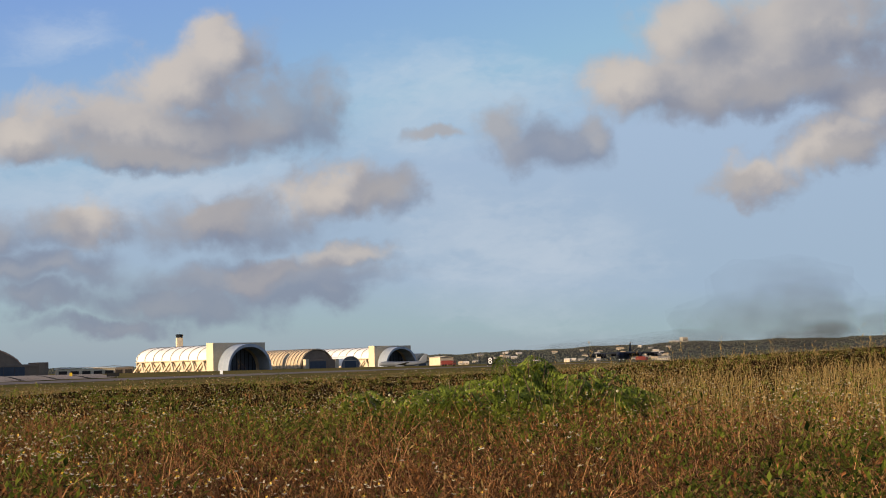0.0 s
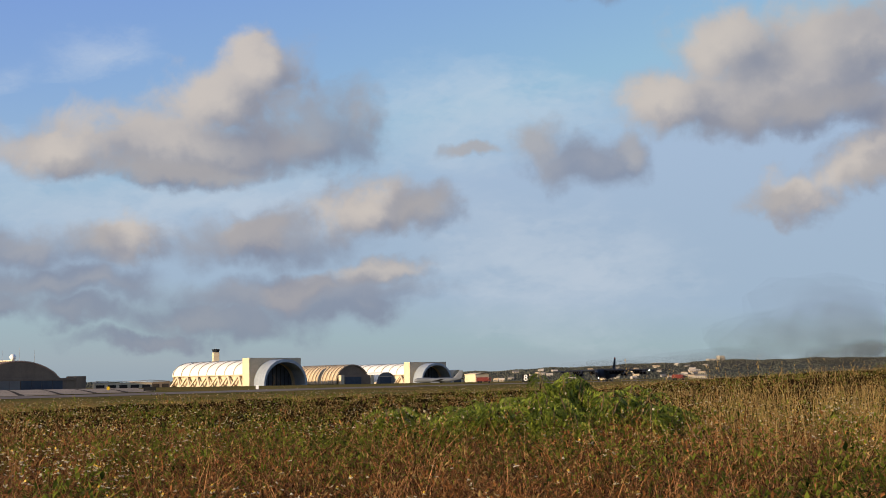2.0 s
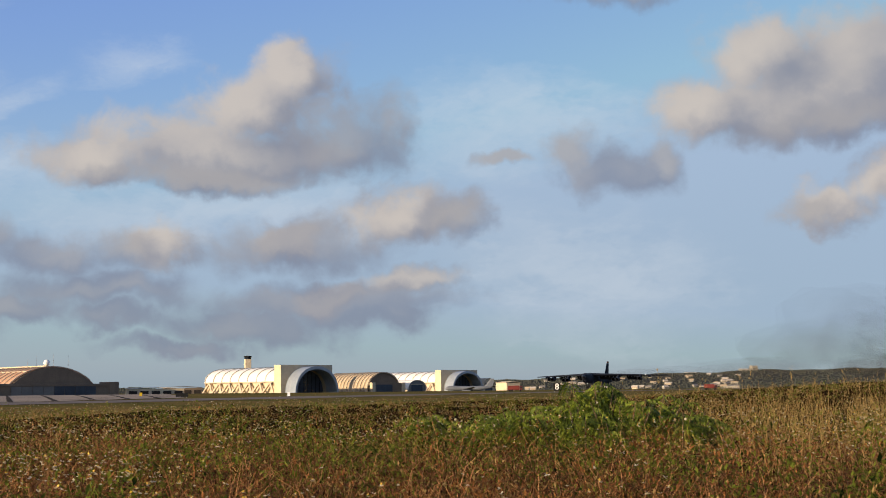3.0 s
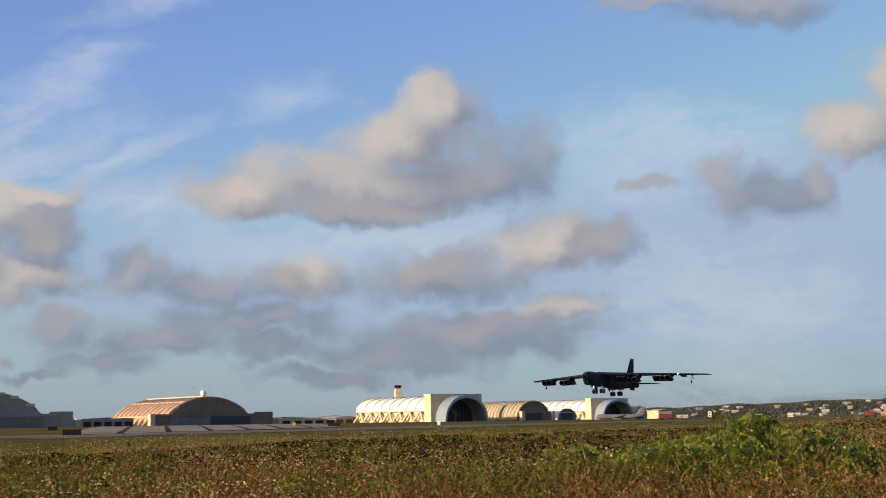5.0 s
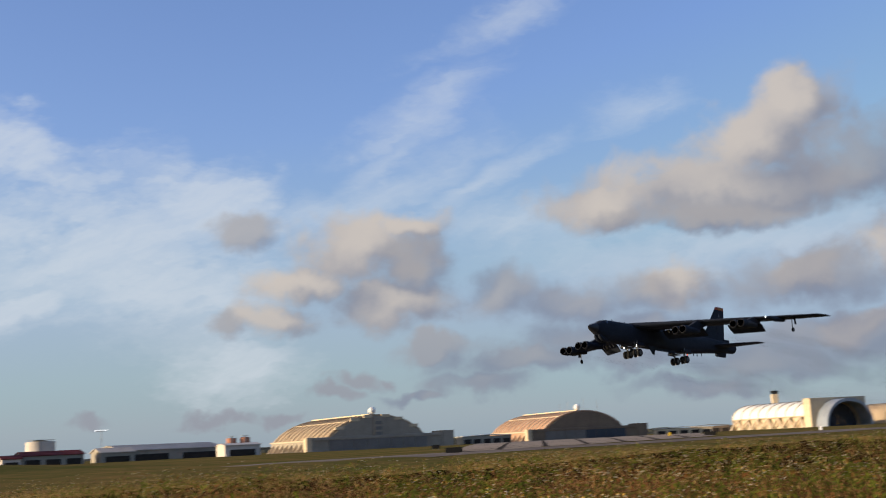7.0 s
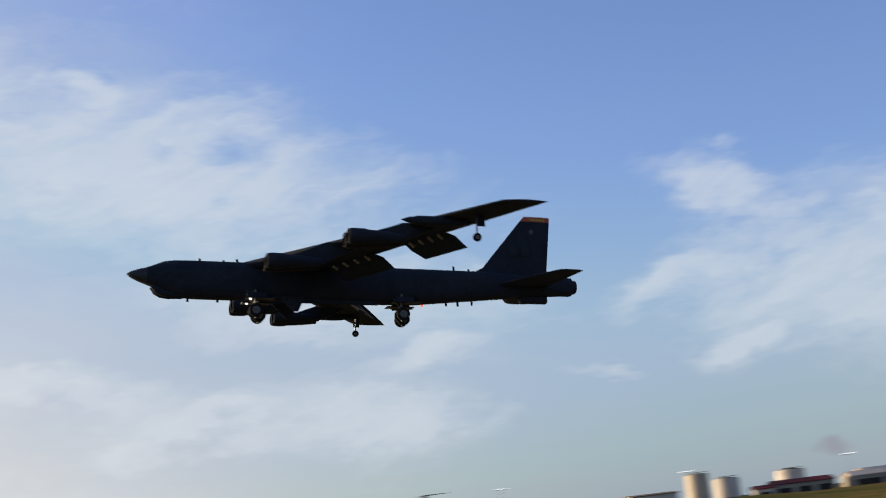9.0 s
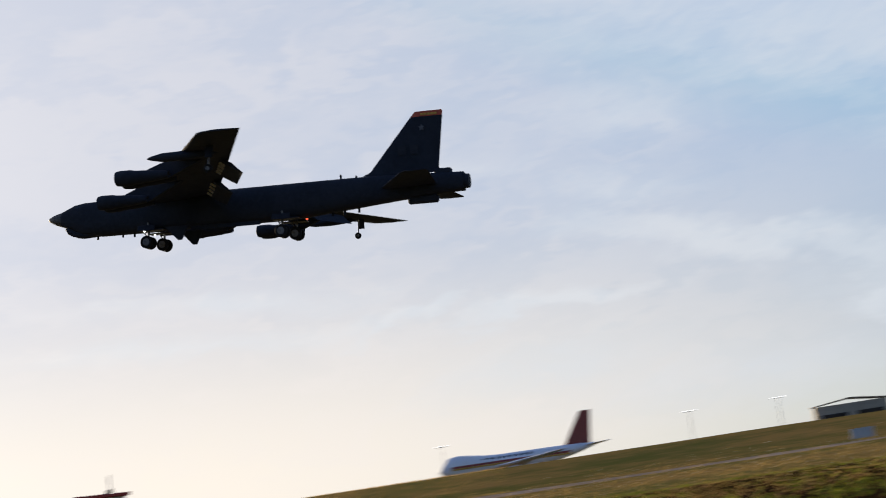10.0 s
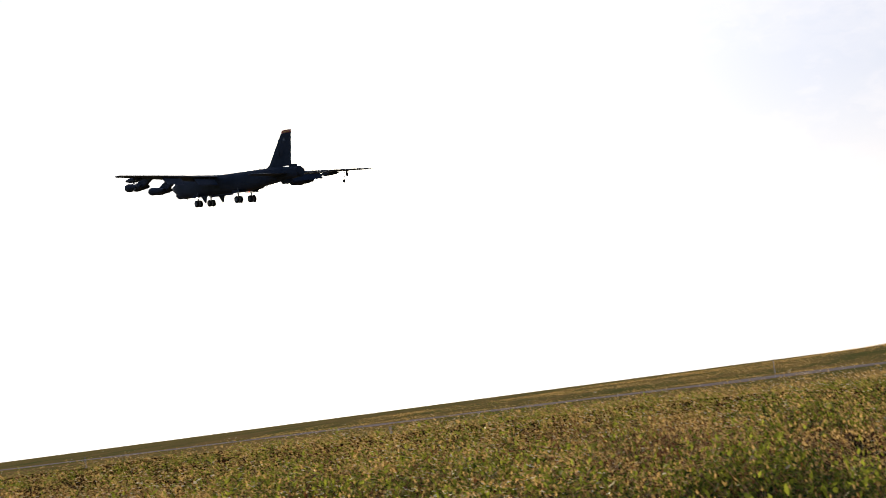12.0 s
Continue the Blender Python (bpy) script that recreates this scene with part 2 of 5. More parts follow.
# ---------------------------------------------------------------- materials
def material(name, a, b=None, scale=1.0, rough=0.7, metal=0.0, bump=0.0, bump_scale=None, island=0.0, per_object=0.0, glow=None, translucent=0.0,
             stretch=(1, 1, 1), stain=0.0, skew=1.0, fine_share=0.35, bias=1.0):
    """Two tones of one surface, mixed by noise at two scales, with fine relief; metres."""
    m = bpy.data.materials.new(name)
    m.use_nodes = True
    g = Tree(m.node_tree)
    bsdf = g.nodes["Principled BSDF"]
    at = g.mapped(g.node("ShaderNodeTexCoord").outputs["Object"], size=stretch)
    b = b or tuple(c * 0.75 for c in a)
    coarse = g.noise(at, scale, 4.0, 0.6)
    fine = g.noise(at, scale * 7.3, 3.0, 0.6)
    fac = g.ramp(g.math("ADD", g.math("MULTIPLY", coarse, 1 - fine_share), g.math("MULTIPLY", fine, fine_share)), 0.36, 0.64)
    # bias and skew keep most leaves at the dark tone that imitates shaded gaps
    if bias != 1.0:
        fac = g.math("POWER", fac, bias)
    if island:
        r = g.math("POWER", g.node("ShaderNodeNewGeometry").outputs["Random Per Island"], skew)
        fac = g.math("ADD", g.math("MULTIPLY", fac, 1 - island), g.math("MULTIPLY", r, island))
    if per_object:
        r = g.node("ShaderNodeObjectInfo").outputs["Random"]
        fac = g.math("ADD", g.math("MULTIPLY", fac, 1 - per_object), g.math("MULTIPLY", r, per_object))
    colour = g.mix(fac, a, b)
    if stain:
        run = g.noise(g.mapped(at, size=(1.5, 1.5, 14.0)), scale * 1.7, 5.0, 0.65)
        colour = g.mix(g.math("MULTIPLY", g.ramp(run, 0.52, 0.75), stain), colour, tuple(c * 0.35 for c in a))
    g.feed(bsdf.inputs["Base Color"], colour)
    g.feed(bsdf.inputs["Roughness"], g.math("ADD", rough - 0.08, g.math("MULTIPLY", fine, 0.16)))
    bsdf.inputs["Metallic"].default_value = metal
    bsdf.inputs["Specular IOR Level"].default_value = 0.0 if rough >= 0.9 else 0.06 if rough >= 0.65 else 0.4
    if bump:
        n = g.node("ShaderNodeBump")
        n.inputs["Distance"].default_value = bump
        n.inputs["Strength"].default_value = 0.8
        g.feed(n.inputs["Height"], g.noise(at, bump_scale or scale * 4, 5.0, 0.65))
        g.links.new(n.outputs[0], bsdf.inputs["Normal"])
    if glow:
        bsdf.inputs["Emission Color"].default_value = (*glow[:3], 1)
        bsdf.inputs["Emission Strength"].default_value = glow[3]
    if translucent:
        t = g.node("ShaderNodeBsdfTranslucent")
        g.feed(t.inputs["Color"], colour)
        mixer = g.node("ShaderNodeMixShader")
        mixer.inputs[0].default_value = translucent
        g.links.new(bsdf.outputs[0], mixer.inputs[1])
        g.links.new(t.outputs[0], mixer.inputs[2])
        g.links.new(mixer.outputs[0], g.nodes["Material Output"].inputs["Surface"])
    return m


# soil taken down to near black: the shade under the weeds is in its colour
M_FIELD = material("field soil and litter darkened as shade", (0.024, 0.014, 0.006), (0.016, 0.014, 0.005), 0.12, 0.95, bump=0.10, bump_scale=2.0)
M_MOWN = material("mown dry grass", (0.19, 0.125, 0.045), (0.085, 0.088, 0.026), 0.035, 0.95, bump=0.06, bump_scale=3.0)
M_ASPHALT = material("runway asphalt", (0.23, 0.195, 0.165), (0.16, 0.135, 0.115), 0.05, 0.95, bump=0.004)
M_CONCRETE = material("pale concrete apron", (0.37, 0.30, 0.23), (0.28, 0.23, 0.18), 0.03, 0.95, bump=0.004, stain=0.2)
# near-black tones paint the shaded gaps between plants, bright tones the sunlit tips
M_STEM = material("dry red-brown weed leaves toned shade to sun", (0.012, 0.005, 0.002), (0.40, 0.165, 0.052), 2.2, 0.8, island=0.50, skew=1.8, translucent=0.18, fine_share=0.6, bias=1.5)
M_DRYTWIG = material("dry branching twigs toned shade to sun", (0.024, 0.009, 0.004), (0.60, 0.31, 0.125), 2.2, 0.8, island=0.92, skew=2.6, translucent=0.10)
M_WEED = material("small green weed leaves toned shade to sun", (0.006, 0.014, 0.002), (0.30, 0.34, 0.042), 2.0, 0.7, island=0.45, skew=1.8, translucent=0.55, fine_share=0.6, bias=1.5)
M_STRAW = material("straw-coloured grass blades", (0.46, 0.31, 0.115), (0.26, 0.175, 0.055), 0.8, 0.75, island=0.6, translucent=0.52)
M_PETAL = material("white petals", (0.70, 0.64, 0.46), (0.55, 0.46, 0.26), 3.0, 0.6, island=0.5, translucent=0.3)
M_POLLEN = material("yellow flower hearts", (0.62, 0.40, 0.03), (0.45, 0.30, 0.05), 3.0, 0.6, island=0.5)
# shrub leaflets likewise carry dark gaps and sunlit fronds in their colour
M_SHRUB = material("feathery shrub leaflets toned shade to sun", (0.010, 0.030, 0.003), (0.34, 0.40, 0.038), 4.0, 0.6, island=0.45, skew=1.5, translucent=0.42, fine_share=0.6, bias=1.2)
M_SEED = material("brown seed pods", (0.12, 0.075, 0.03), (0.07, 0.06, 0.02), 1.0, 0.7, island=0.6)
M_TWIG = material("grey-brown twigs", (0.14, 0.10, 0.06), None, 2.0, 0.85)

# ---------------------------------------------------------------- ground
RW_N = bearing(72.755, 1.0)   # from the camera's foot square to the runway
RW_A = bearing(-17.245, 1.0)  # along the runway, away from the landing end
RW_OFF = 136.1


def steps(x, a, b):
    k = np.clip((x - a) / (b - a), 0, 1)
    return k * k * (3 - 2 * k)


def ground_z(x, y):
    """The lie of the land: a low swell on one side of the field and a bank beyond the runway."""
    x, y = np.asarray(x, float), np.asarray(y, float)
    d = np.hypot(x, y)
    az = np.degrees(np.arctan2(-x, y))
    p = x * RW_N.x + y * RW_N.y
    q = x * RW_A.x + y * RW_A.y
    swell = np.interp(az, [-75, -40, -18, -12, -8, -5, 0, 5, 14], [0.4, 1.8, 1.75, 1.3, 0.85, 0.55, 0.45, 0.3, 0.0])
    z = np.maximum(swell - 0.35, 0) * steps(d, 15, 115) * (1 - 0.8 * steps(d, 150, 260))
    bank = 2.55 * steps(p, 178, 236) * (1 - 0.9 * steps(p, 262, 330)) * steps(q, -190, -110) * (1 - steps(q, 90, 190))
    low = 1.1 * steps(p, 150, 260) * (1 - steps(p, 300, 420)) * (1 - steps(q, -190, -110)) * steps(q, -700, -300)
    rim = np.interp(az, [-180, -60, -20, 0, 12, 25, 60, 107, 115, 125, 140, 180], [60, 100, 130, 110, 78, 52, 46, 46, 58, 62, 90, 60])
    z = z + 0.55 * (1 - steps(d, rim - 16, rim + 14))
    far = 0.3 * steps(q, 150, 400) - 0.62 * (1 - steps(q, 70, 160)) * steps(p, 100, 108) * (1 - steps(p, 168, 182))
    berm = 0.44 * steps(az, 23.9, 26.5) * (1 - steps(az, 58, 74)) * steps(p, 84, 100) * (1 - steps(p, 108, 119))
    return z + bank + low + far + berm + 0.05 * np.sin(x * 0.21 + 1.3) * np.sin(y * 0.17) * steps(d, 4, 12)


def gz(x, y):
    return float(ground_z(x, y))


def sheet_mesh(name, xs, ys, zs, shape, mat):
    """A grid of points as one smooth mesh."""
    h, w = shape
    me = bpy.data.meshes.new(name)
    idx = np.arange(h * w).reshape(h, w)
    quads = np.stack([idx[:-1, :-1], idx[:-1, 1:], idx[1:, 1:], idx[1:, :-1]], -1).reshape(-1, 4)
    me.from_pydata(np.stack([xs.ravel(), ys.ravel(), zs.ravel()], 1).tolist(), [], quads.tolist())
    me.polygons.foreach_set("use_smooth", [True] * len(me.polygons))
    me.materials.append(mat)
    return me


def build_ground():
    r = np.concatenate([[0.0], np.geomspace(1.0, 4800, 150)])
    a = np.linspace(0, 2 * np.pi, 361)
    R, A = np.meshgrid(r, a, indexing="ij")
    X, Y = -R * np.sin(A), R * np.cos(A)
    me = sheet_mesh("ground", X, Y, ground_z(X, Y), X.shape, M_MOWN)
    tagged(new("ground", me), "dry mown grassland of the airfield, green and straw-brown", "ground", kind="structure")


def strip(name, p0, p1, q0, q1, lift, mat, nq=80, np_=6):
    P, Q = np.meshgrid(np.linspace(p0, p1, np_), np.linspace(q0, q1, nq), indexing="ij")
    X, Y = P * RW_N.x + Q * RW_A.x, P * RW_N.y + Q * RW_A.y
    return new(name, sheet_mesh(name, X, Y, ground_z(X, Y) + lift, X.shape, mat))


build_ground()
tagged(strip("runway", 121, 152, -2200, 2300, 0.05, M_ASPHALT, 240), "long grey asphalt runway between grass verges", "runway", kind="structure")


# ---------------------------------------------------------------- mesh helpers
def finish(name, bm, mat, smooth=False):
    bmesh.ops.recalc_face_normals(bm, faces=bm.faces)
    me = bpy.data.meshes.new(name)
    bm.to_mesh(me)
    bm.free()
    if smooth:
        me.polygons.foreach_set("use_smooth", [True] * len(me.polygons))
        me.set_sharp_from_angle(angle=radians(38))
    me.materials.append(mat)
    return me


def part(name, bm, mat, parent=None, label="", smooth=False, m=None):
    ob = new(name, finish(name, bm, mat, smooth))
    if parent:
        ob.parent = parent
    if m is not None:
        ob.matrix_basis = m
    if label:
        ob["label"] = label
    return ob


def thing(name, m, label, category, group="", kind=""):
    return tagged(place_empty(name, m), label, category, group, kind)


def place_empty(name, m):
    ob = new(name)
    ob.matrix_basis = m
    return ob


def add_box(bm, x0, x1, y0, y1, z0, z1, bevel=0.0, m=None):
    ret = bmesh.ops.create_cube(bm, size=1.0)
    vs = ret["verts"]
    for v in vs:
        v.co = Vector(((x0 + x1) / 2 + v.co.x * (x1 - x0), (y0 + y1) / 2 + v.co.y * (y1 - y0), (z0 + z1) / 2 + v.co.z * (z1 - z0)))
        if m is not None:
            v.co = m @ v.co
    if bevel:
        es = list({e for v in vs for e in v.link_edges})
        bmesh.ops.bevel(bm, geom=es, offset=bevel, segments=1, affect="EDGES")


def box(x0, x1, y0, y1, z0, z1, bevel=0.0, m=None):
    bm = bmesh.new()
    add_box(bm, x0, x1, y0, y1, z0, z1, bevel, m)
    return bm


def add_rings(bm, rings, cap=True):
    """Skin a row of rings of points."""
    loops = [[bm.verts.new(p) for p in ring] for ring in rings]
    n = len(loops[0])
    for a, b in zip(loops, loops[1:]):
        for i in range(n):
            bm.faces.new((a[i], a[(i + 1) % n], b[(i + 1) % n], b[i]))
    if cap:
        bm.faces.new(loops[0][::-1])
        bm.faces.new(loops[-1])


def add_tube(bm, p0, p1, r0, r1=None, n=10):
    p0, p1 = Vector(p0), Vector(p1)
    r1 = r0 if r1 is None else r1
    d = (p1 - p0).normalized()
    side = d.orthogonal().normalized()
    up = d.cross(side)
    ring = lambda p, r: [p + side * (r * math.cos(2 * math.pi * i / n)) + up * (r * math.sin(2 * math.pi * i / n)) for i in range(n)]
    add_rings(bm, [ring(p0, r0), ring(p1, r1)])


def tube(p0, p1, r0, r1=None, n=10):
    bm = bmesh.new()
    add_tube(bm, p0, p1, r0, r1, n)
    return bm


def turned(profile, n=20, axis="x", cap=True):
    """A body of revolution about x (or z): rows of (along, radius)."""
    bm = bmesh.new()
    rings = []
    for t, r in profile:
        ring = []
        for i in range(n):
            a = 2 * math.pi * i / n
            ring.append((t, r * math.cos(a), r * math.sin(a)) if axis == "x" else (r * math.cos(a), r * math.sin(a), t))
        rings.append(ring)
    add_rings(bm, rings, cap)
    return bm


def loft(sections, n=28, power=2.4):
    """A fuselage: rows of (x, z of the middle, half width, half height)."""
    bm = bmesh.new()
    rings = []
    for x, zc, hw, hh in sections:
        ring = []
        for i in range(n):
            a = 2 * math.pi * i / n
            c, s = math.cos(a), math.sin(a)
            ring.append((x, hw * math.copysign(abs(c) ** (2 / power), c), zc + hh * math.copysign(abs(s) ** (2 / power), s)))
        rings.append(ring)
    add_rings(bm, rings)
    return bm


def foil(stations):
    """A wing: rows of (leading edge x, y, z, chord, thickness), skinned with an aerofoil, tip closed."""
    prof = [(0, 0), (0.015, 0.2), (0.08, 0.42), (0.25, 0.58), (0.5, 0.5), (0.8, 0.22), (1, 0.02), (0.8, -0.14), (0.5, -0.34), (0.25, -0.42), (0.08, -0.32),
            (0.015, -0.15)]
    bm = bmesh.new()
    add_rings(bm, [[(x - c * u, y, z + t * w) for u, w in prof] for x, y, z, c, t in stations])
    return bm


def fin_mesh(stations):
    """A fin: rows of (leading edge x, z, chord, thickness)."""
    prof = [(0, 0), (0.05, 0.32), (0.25, 0.5), (0.6, 0.36), (1, 0.04), (1, -0.04), (0.6, -0.36), (0.25, -0.5), (0.05, -0.32)]
    bm = bmesh.new()
    add_rings(bm, [[(x - c * u, t * w, z) for u, w in prof] for x, z, c, t in stations])
    return bm


# ---------------------------------------------------------------- vegetation
rng = np.random.default_rng(7)


def vnoise(x, y, size, seed):
    """Smooth value noise between 0 and 1."""
    lattice = np.random.default_rng(seed).random((128, 128))
    u, v = x / size + 64.3, y / size + 31.7
    i, j = np.floor(u).astype(int), np.floor(v).astype(int)
    fu, fv = u - i, v - j
    fu, fv = fu * fu * (3 - 2 * fu), fv * fv * (3 - 2 * fv)
    g = lambda a, b: lattice[a % 128, b % 128]
    return (g(i, j) * (1 - fu) + g(i + 1, j) * fu) * (1 - fv) + (g(i, j + 1) * (1 - fu) + g(i + 1, j + 1) * fu) * fv


def scatter(n, r0, r1, a0, a1):
    r = np.sqrt(rng.uniform(r0 * r0, r1 * r1, n))
    a = np.radians(rng.uniform(a0, a1, n))
    return -r * np.sin(a), r * np.cos(a)


def green_patch(x, y):
    return 0.6 * vnoise(x, y, 3.2, 1) + 0.4 * vnoise(x, y, 0.9, 2)


def canopy(x, y):
    clump = vnoise(x, y, 0.42, 3)
    return 0.10 + 0.34 * clump * clump + 0.20 * vnoise(x, y, 1.5, 5) + 0.14 * vnoise(x, y, 5.5, 4)


def polygons_object(name, verts, size, mat, label, category="plants"):
    """Many small separate polygons of the same number of corners as one object."""
    n = len(verts) // size
    me = bpy.data.meshes.new(name)
    me.vertices.add(len(verts))
    me.vertices.foreach_set("co", np.asarray(verts, np.float32).ravel())
    me.loops.add(n * size)
    me.loops.foreach_set("vertex_index", np.arange(n * size, dtype=np.int32))
    me.polygons.add(n)
    me.polygons.foreach_set("loop_start", np.arange(0, n * size, size, dtype=np.int32))
    me.update(calc_edges=True)
    me.materials.append(mat)
    return tagged(new(name, me), label, category, kind="stuff")


def leaf_quads(x, y, z, length, width, tilt_lo, tilt_hi):
    """Lozenge leaves: a stalk end, two sides, a tip, at a random turn and rise."""
    n = len(x)
    turn, rise = rng.uniform(0, 2 * np.pi, n), rng.uniform(tilt_lo, tilt_hi, n)
    d = np.stack([np.cos(turn) * np.cos(rise), np.sin(turn) * np.cos(rise), np.sin(rise)], 1)
    s = np.stack([-np.sin(turn), np.cos(turn), rng.uniform(-0.5, 0.5, n)], 1)
    base = np.stack([x, y, z], 1)
    L, Wd = np.asarray(length)[:, None], np.asarray(width)[:, None]
    return np.stack([base, base + d * L * 0.5 + s * Wd, base + d * L, base + d * L * 0.5 - s * Wd], 1).reshape(-1, 3)


def blades(x, y, z, height, width, lean, bend=0.5):
    """Tapered blades of two pieces: four corners, bent over towards the tip."""
    n = len(x)
    turn = rng.uniform(0, 2 * np.pi, n)
    out = np.stack([np.cos(turn), np.sin(turn), np.zeros(n)], 1)
    side_a = turn + np.pi / 2 + rng.uniform(-0.7, 0.7, n)
    s = np.stack([np.cos(side_a), np.sin(side_a), np.zeros(n)], 1) * np.asarray(width)[:, None]
    base = np.stack([x, y, z], 1)
    h, ln = np.asarray(height)[:, None], np.asarray(lean)[:, None]
    mid = base + np.array([0, 0, 1.0]) * h * 0.6 + out * h * ln * 0.35
    tip = base + np.array([0, 0, 1.0]) * h * (1 - bend * 0.2 * ln) + out * h * ln
    return np.stack([base - s, mid - s * 0.7, tip, mid + s * 0.7, base + s], 1).reshape(-1, 3)


RINGS = [  # inner and outer radius, bearings, number, size of the leaves
    (5.6, 10.0, -21, 36, 115000, 0.90), (10.0, 16.0, -21, 36, 125000, 1.10), (16.0, 25.0, -21, 38, 110000, 1.5), (25.0, 45.0, -21, 50, 110000, 1.75), (45.0, 95.0, -21, 24, 90000, 2.9),
    (5.6, 10.0, 98, 146, 85000, 0.85), (10.0, 18.0, 98, 146, 95000, 1.1), (18.0, 30.0, 58, 146, 105000, 1.3), (30.0, 45.0, 50, 100, 40000, 2.0), (30.0, 60.0, 98, 146, 80000, 2.2)]


def plants(n, r0, r1, a0, a1, per):
    """Clumps: the foot of each low plant, its height and width, and the places of its leaves, which spread towards the top."""
    x, y = scatter(n // per, r0, r1, a0, a1)
    keep = (vnoise(x, y, 0.55, 41) > np.where(np.hypot(x, y) < 11, 0.44, 0.30)) | (rng.random(len(x)) < 0.2)
    x, y = x[keep], y[keep]
    az = np.degrees(np.arctan2(-x, y))
    h = canopy(x, y) * rng.uniform(0.5, 1.5, len(x)) * np.where((az > 45) & (np.hypot(x, y) > 9), np.interp(az, [45, 104, 114], [0.45, 0.45, 1.0]), 1.0) * np.where((az > 45) & (az < 106) & (np.hypot(x, y) > 25), 0.5, 1.0)
    return x, y, h, ground_z(x, y)


def crown(x, y, h, z, per, width):
    """Leaf places in a loose dome over each foot."""
    x, y, h, z = (np.repeat(v, per) for v in (x, y, h, z))
    n = len(x)
    t = rng.random(n) ** 0.7
    turn, out = rng.uniform(0, 2 * np.pi, n), width * np.sqrt(rng.random(n)) * (0.45 + 0.9 * t * (1.25 - t))
    return x + np.cos(turn) * out, y + np.sin(turn) * out, z + h * (0.25 + 0.80 * t - 0.22 * out / width)


def build_field():
    twigs, leaves, straw, petals, hearts, heads = [], [], [], [], [], []
    for r0, r1, a0, a1, n, k in RINGS:
        sunward = a0 >= 50
        per = 20
        x, y, h, z = plants(n, r0, r1, a0, a1, per)
        g = green_patch(x, y) + 0.16 * (rng.random(len(x)) - 0.5) + 0.10 * (1 - steps(np.hypot(x, y), 7.5, 10.5))
        az = np.degrees(np.arctan2(-x, y))
        g = g + (1 - steps(np.hypot(x, y), 7.5, 10.0)) * (0.26 * np.exp(-((az - 15.5) / 3.5) ** 2) + 0.20 * np.exp(-((az + 14.5) / 3.5) ** 2))
        green = g > (0.53 if sunward else 0.58)
        wide = 0.125 * k ** 0.5
        for pick, big in ((green, 1.25 if sunward else 1.1), (~green, 0.9)):
            xl, yl, zl = crown(x[pick], y[pick], h[pick], z[pick], per, wide)
            m = len(xl)
            leaf_set = leaf_quads(xl, yl, zl, rng.uniform(0.028, 0.065, m) * k ** (0.55 if sunward else 0.72) * big, rng.uniform(0.0045, 0.009, m) * k ** (0.55 if sunward else 0.72) * big * (1.3 if big > 1 else 0.75), -0.6, 1.3)
            dice = np.repeat(rng.random(m), 4)
            brown = dice < ((0.05 if sunward else 0.14) if big > 1 else (0.86 if sunward else 0.90))
            tan = brown & (dice < (0.52 if sunward else 0.74 if k > 2.5 else 0.58 if k > 1.6 else 0.32 if k > 1.4 else 0.0)) & (big < 1)
            heads.append(leaf_set[tan])
            stems_leaf.append(leaf_set[brown & ~tan])
            leaves.append(leaf_set[~brown])
        # branching dry twigs stand out of the leaves
        m = len(x)
        for j in range(5 if k < 1.2 else 3 if k < 1.6 else 1):
            twigs.append(blades(x + rng.normal(0, 0.05, m), y + rng.normal(0, 0.05, m), z + h * 0.15, h * rng.uniform(0.40, 0.95, m), np.full(m, 0.0028 * k ** 0.8) * rng.uniform(0.6, 1.3, m), rng.uniform(0.4, 1.5, m)))
        # tan seed heads over the weeds
        m = int(n * (0.18 if sunward else 0.02))
        xh, yh = scatter(m, r0, r1, a0, a1)
        keep = rng.random(m) < 0.25 + 0.9 * vnoise(xh, yh, 1.3, 21)
        xh, yh = xh[keep], yh[keep]
        zh = ground_z(xh, yh) + canopy(xh, yh) * rng.uniform(0.85, 1.3, len(xh))
        heads.append(leaf_quads(xh, yh, zh, rng.uniform(0.02, 0.045, len(xh)) * k ** 0.9, rng.uniform(0.005, 0.009, len(xh)) * k ** 0.9, 0.2, 1.4))
        # flowers stand just over the leaves
        nf = int(n * 0.020)
        xf, yf = scatter(nf, r0, r1, a0, a1)
        keep = vnoise(xf, yf, 2.4, 9) > 0.42
        xf, yf = xf[keep], yf[keep]
        zf = ground_z(xf, yf) + canopy(xf, yf) * 1.25 + rng.uniform(-0.02, 0.10, len(xf))
        for j in range(4):
            petals.append(leaf_quads(xf, yf, zf, rng.uniform(0.011, 0.020, len(xf)) * k ** 0.7, np.full(len(xf), 0.006 * k ** 0.7), -0.3, 0.8))
        yel = rng.random(len(xf)) < 0.5
        for j in range(2):
            hearts.append(leaf_quads(xf[yel], yf[yel], zf[yel] + 0.004, np.full(yel.sum(), 0.014 * k ** 0.75), np.full(yel.sum(), 0.006 * k ** 0.75), 0.2, 1.5))
        # pale grass among the weeds
        ns = int(n * 0.018)
        xs, ys = scatter(ns, r0, r1, a0, a1)
        az = np.degrees(np.arctan2(-xs, ys))
        dens = np.where(az < 30, np.interp(az, [-21, -13, -6, 2, 20], [1, 0.8, 0.35, 0.08, 0.05]), np.interp(az, [60, 104, 116], [0.9, 0.8, 0.12]))
        keep = rng.random(ns) < dens * (0.4 + vnoise(xs, ys, 2.0, 6)) * np.where((np.hypot(xs, ys) < 10) & (az < 30), 0.2, 1.0)
        xs, ys = xs[keep], ys[keep]
        azk = az[keep]
